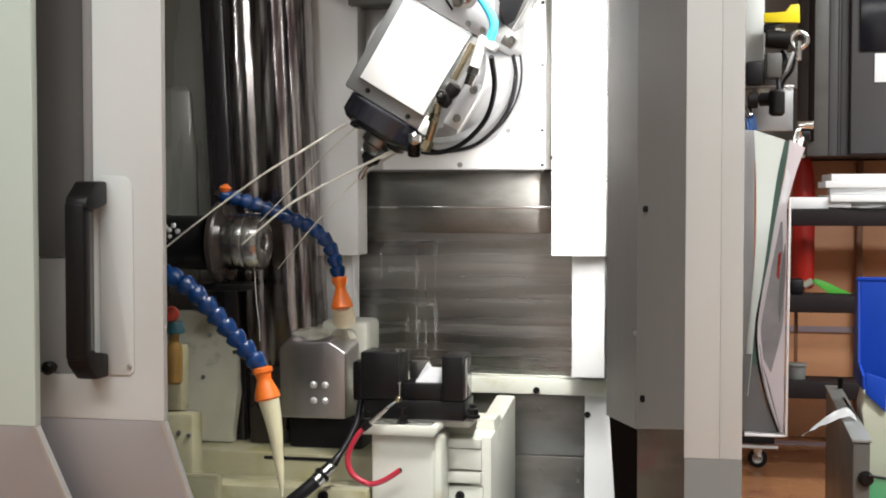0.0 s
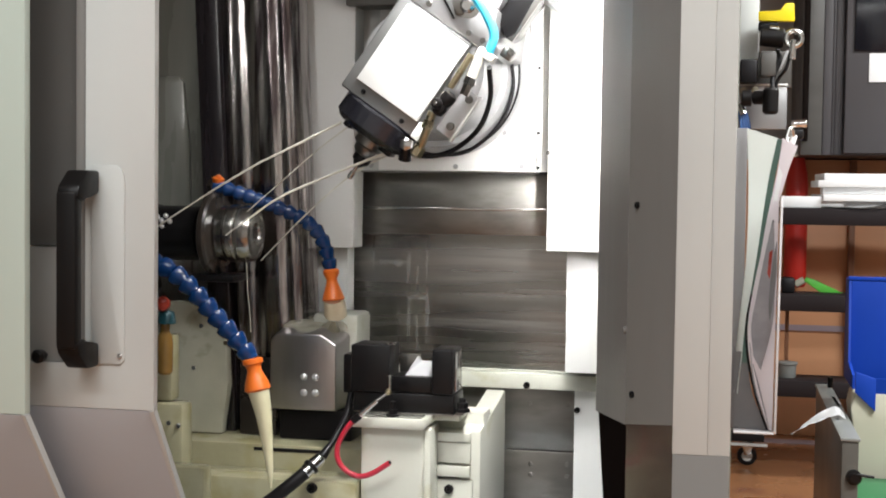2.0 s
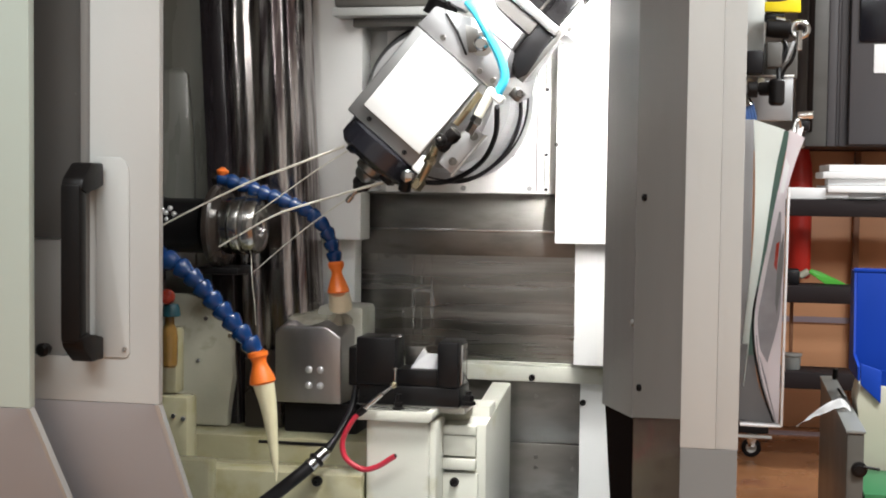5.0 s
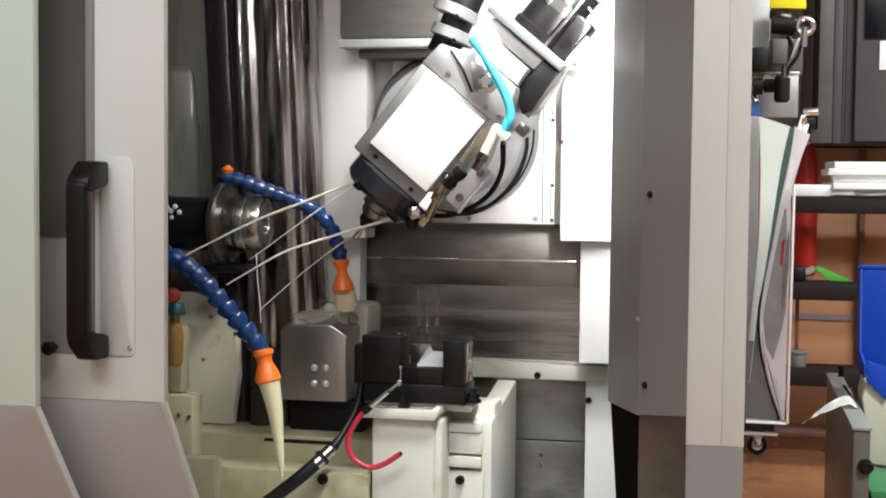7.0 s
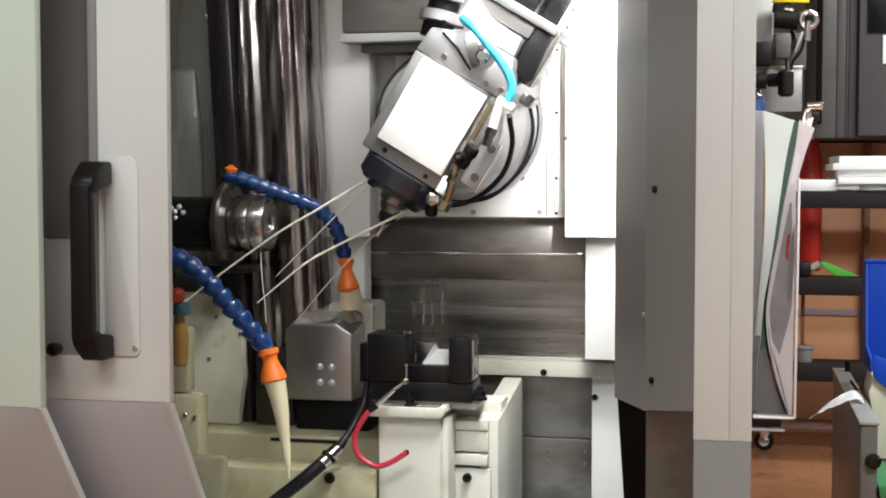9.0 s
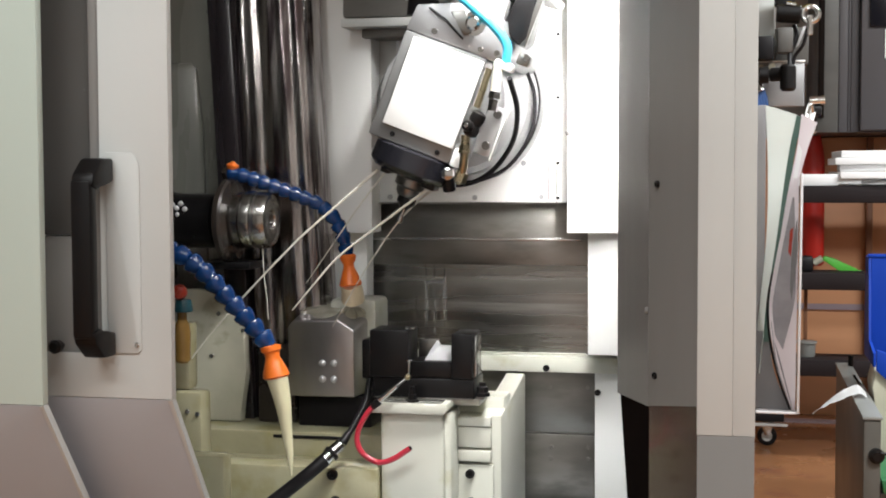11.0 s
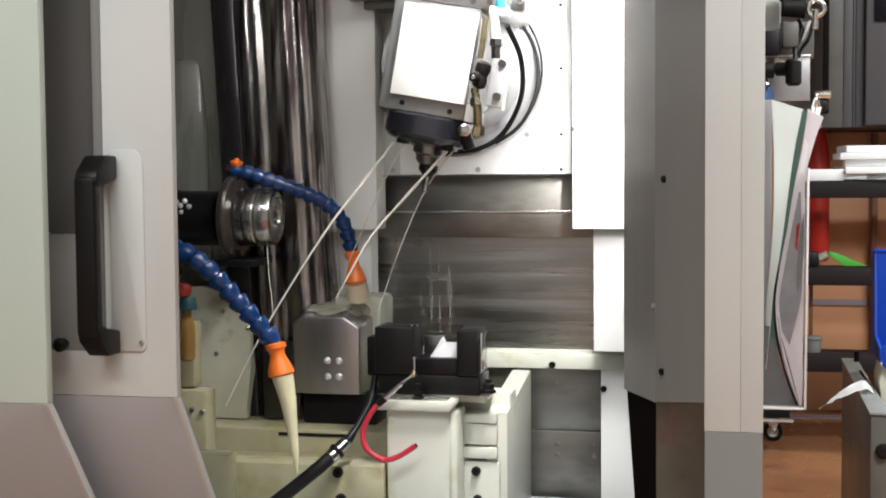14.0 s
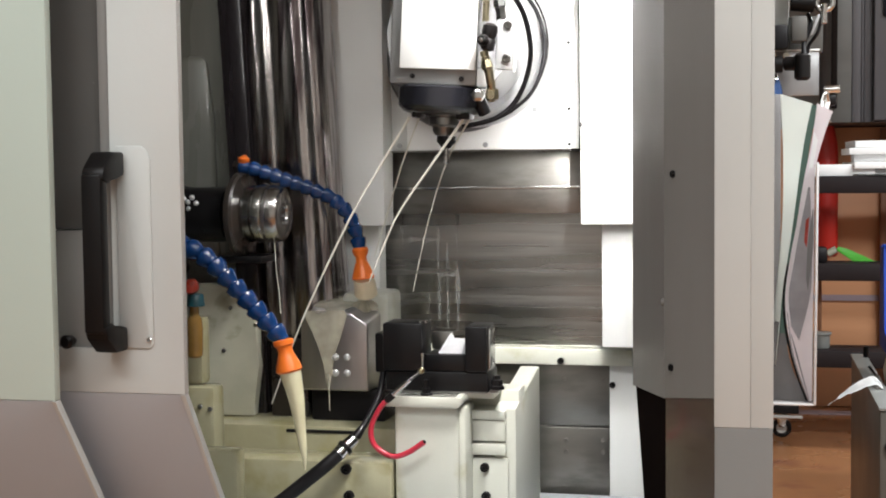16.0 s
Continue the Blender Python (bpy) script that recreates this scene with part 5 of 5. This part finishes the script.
part("front", prism([(4.36, 0.583), (4.352, 0.583), (4.325, 0.685), (4.333, 0.685)], 0, 0.468, 0.968, 0), "binblue", bin_)
part("front_corner", prism([(0.407, 0.641), (0.407, 0.705), (0.468, 0.685), (0.468, 0.585)], 1, 4.312, 4.329, 0.002), "binblue", bin_)
part("rim", box((0.404, 4.595, 0.970), (0.968, 4.625, 0.981), 0.003), "binblue", bin_)
bm = sheet([(0.218, 4.30, 0.507), (0.262, 4.29, 0.534), (0.300, 4.27, 0.556), (0.335, 4.25, 0.574), (0.356, 4.25, 0.580), (0.378, 4.26, 0.567)], [(0.222, 4.31, 0.502), (0.266, 4.33, 0.541), (0.303, 4.33, 0.571), (0.338, 4.36, 0.584), (0.360, 4.37, 0.588), (0.380, 4.37, 0.570)], 0.003)
for v in bm.verts:
    v.co.z += 0.004 * noise.noise(v.co * 45)
rag = solo("rag", bm, "paper", "crumpled white rag hanging over the rim of the cart", "rag")
green_tray = thing("green_tray", (0.6, 4.1, 0.345), "flat green plastic tray on the cart shelf", "tray")
part("body", prism([(0.396, 0.346), (0.390, 0.385), (0.95, 0.385), (0.95, 0.346)], 1, 3.945, 4.29, 0.003), "greenbox", green_tray)


# ---- what moves ----
def motions():
    # tower sideways; carriage sideways and up and down; head swivels with it
    walk(tower, [(t, pose(x + 0.3311, 2.6, 0.89)) for t, x in TOWER])
    walk(carriage, [(t, pose(x, 0, z)) for t, x, z in CARRIAGE])
    # the coolant begins to run down the casing late in the cycle
    walk(run, [(t, pose(-0.765, y, z)) for t, y, z in ((0.0, 2.402, 0.884), (13.9, 2.402, 0.884), (14.3, 2.3712, 0.892), (14.8, 2.3690, 0.897), (15.3, 2.3685, 0.900), (16.0, 2.3685, 0.900))])
    walk(head, [(t, pose(x, 2.18, z, 0, a, 0)) for t, x, z, a in HEAD])


TOWER = [
    (0.0, -0.3311), (0.5, -0.3298), (1.0, -0.3285), (1.5, -0.3268), (2.0, -0.3251), (2.5, -0.3243), (3.0, -0.3235), (3.5, -0.3221), (4.0, -0.3207), (4.2, -0.3203), (6.3, -0.3198), (6.5, -0.3198), (7.0, -0.3198), (7.5, -0.3198), (8.0, -0.3198), (8.5, -0.3198), (9.0, -0.3197), (11.5, -0.3197), (12.0, -0.3197), (12.5, -0.3197), (13.0, -0.3197), (13.5, -0.3197), (14.0, -0.3196), (14.5, -0.3196), (15.0, -0.3196), (15.5, -0.3196), (16.0, -0.3196)
]
CARRIAGE = [
    (0.0, -0.3899, 1.3094),
    (0.5, -0.3901, 1.3066),
    (1.0, -0.3874, 1.3030),
    (1.5, -0.3866, 1.2990),
    (2.0, -0.3845, 1.2946),
    (2.5, -0.3833, 1.2902),
    (3.0, -0.3831, 1.2857),
    (3.5, -0.3810, 1.2816),
    (4.0, -0.3814, 1.2763),
    (4.2, -0.3812, 1.2742),
    (6.3, -0.3758, 1.1737),
    (6.5, -0.3758, 1.1736),
    (7.0, -0.3764, 1.1734),
    (7.5, -0.3758, 1.1743),
    (8.0, -0.3766, 1.1763),
    (8.5, -0.3760, 1.1774),
    (9.0, -0.3767, 1.1804),
    (9.2, -0.3768, 1.1816),
    (11.3, -0.3779, 1.2047),
    (11.5, -0.3781, 1.2074),
    (12.0, -0.3788, 1.2144),
    (12.5, -0.3787, 1.2227),
    (13.0, -0.3784, 1.2309),
    (13.5, -0.3783, 1.2390),
    (14.0, -0.3807, 1.2474),
    (14.5, -0.3806, 1.2569),
    (15.0, -0.3802, 1.2665),
    (15.5, -0.3822, 1.2782),
    (16.0, -0.3809, 1.2868),
]
HEAD = [
    (0.0, -0.5754, 1.4852, 31.08),
    (0.5, -0.5747, 1.4821, 32.03),
    (1.0, -0.5718, 1.4782, 33.08),
    (1.5, -0.5705, 1.4741, 34.01),
    (2.0, -0.5680, 1.4696, 34.85),
    (2.5, -0.5663, 1.4649, 35.84),
    (3.0, -0.5654, 1.4602, 36.73),
    (3.5, -0.5632, 1.4553, 37.92),
    (4.0, -0.5630, 1.4493, 38.58),
    (4.2, -0.5628, 1.4469, 38.90),
    (6.3, -0.5576, 1.3445, 41.72),
    (6.5, -0.5576, 1.3442, 41.24),
    (7.0, -0.5582, 1.3438, 39.75),
    (7.5, -0.5574, 1.3450, 37.76),
    (8.0, -0.5576, 1.3477, 35.39),
    (8.5, -0.5569, 1.3502, 33.22),
    (9.0, -0.5575, 1.3545, 31.04),
    (9.2, -0.5576, 1.3563, 30.14),
    (11.3, -0.5587, 1.3799, 19.76),
    (11.5, -0.5588, 1.3829, 19.05),
    (12.0, -0.5593, 1.3907, 17.34),
    (12.5, -0.5591, 1.3985, 15.80),
    (13.0, -0.5592, 1.4057, 14.41),
    (13.5, -0.5594, 1.4130, 12.56),
    (14.0, -0.5617, 1.4204, 10.15),
    (14.5, -0.5620, 1.4285, 8.30),
    (15.0, -0.5622, 1.4369, 6.45),
    (15.5, -0.5643, 1.4469, 4.64),
    (16.0, -0.5635, 1.4546, 3.29),
]
motions()
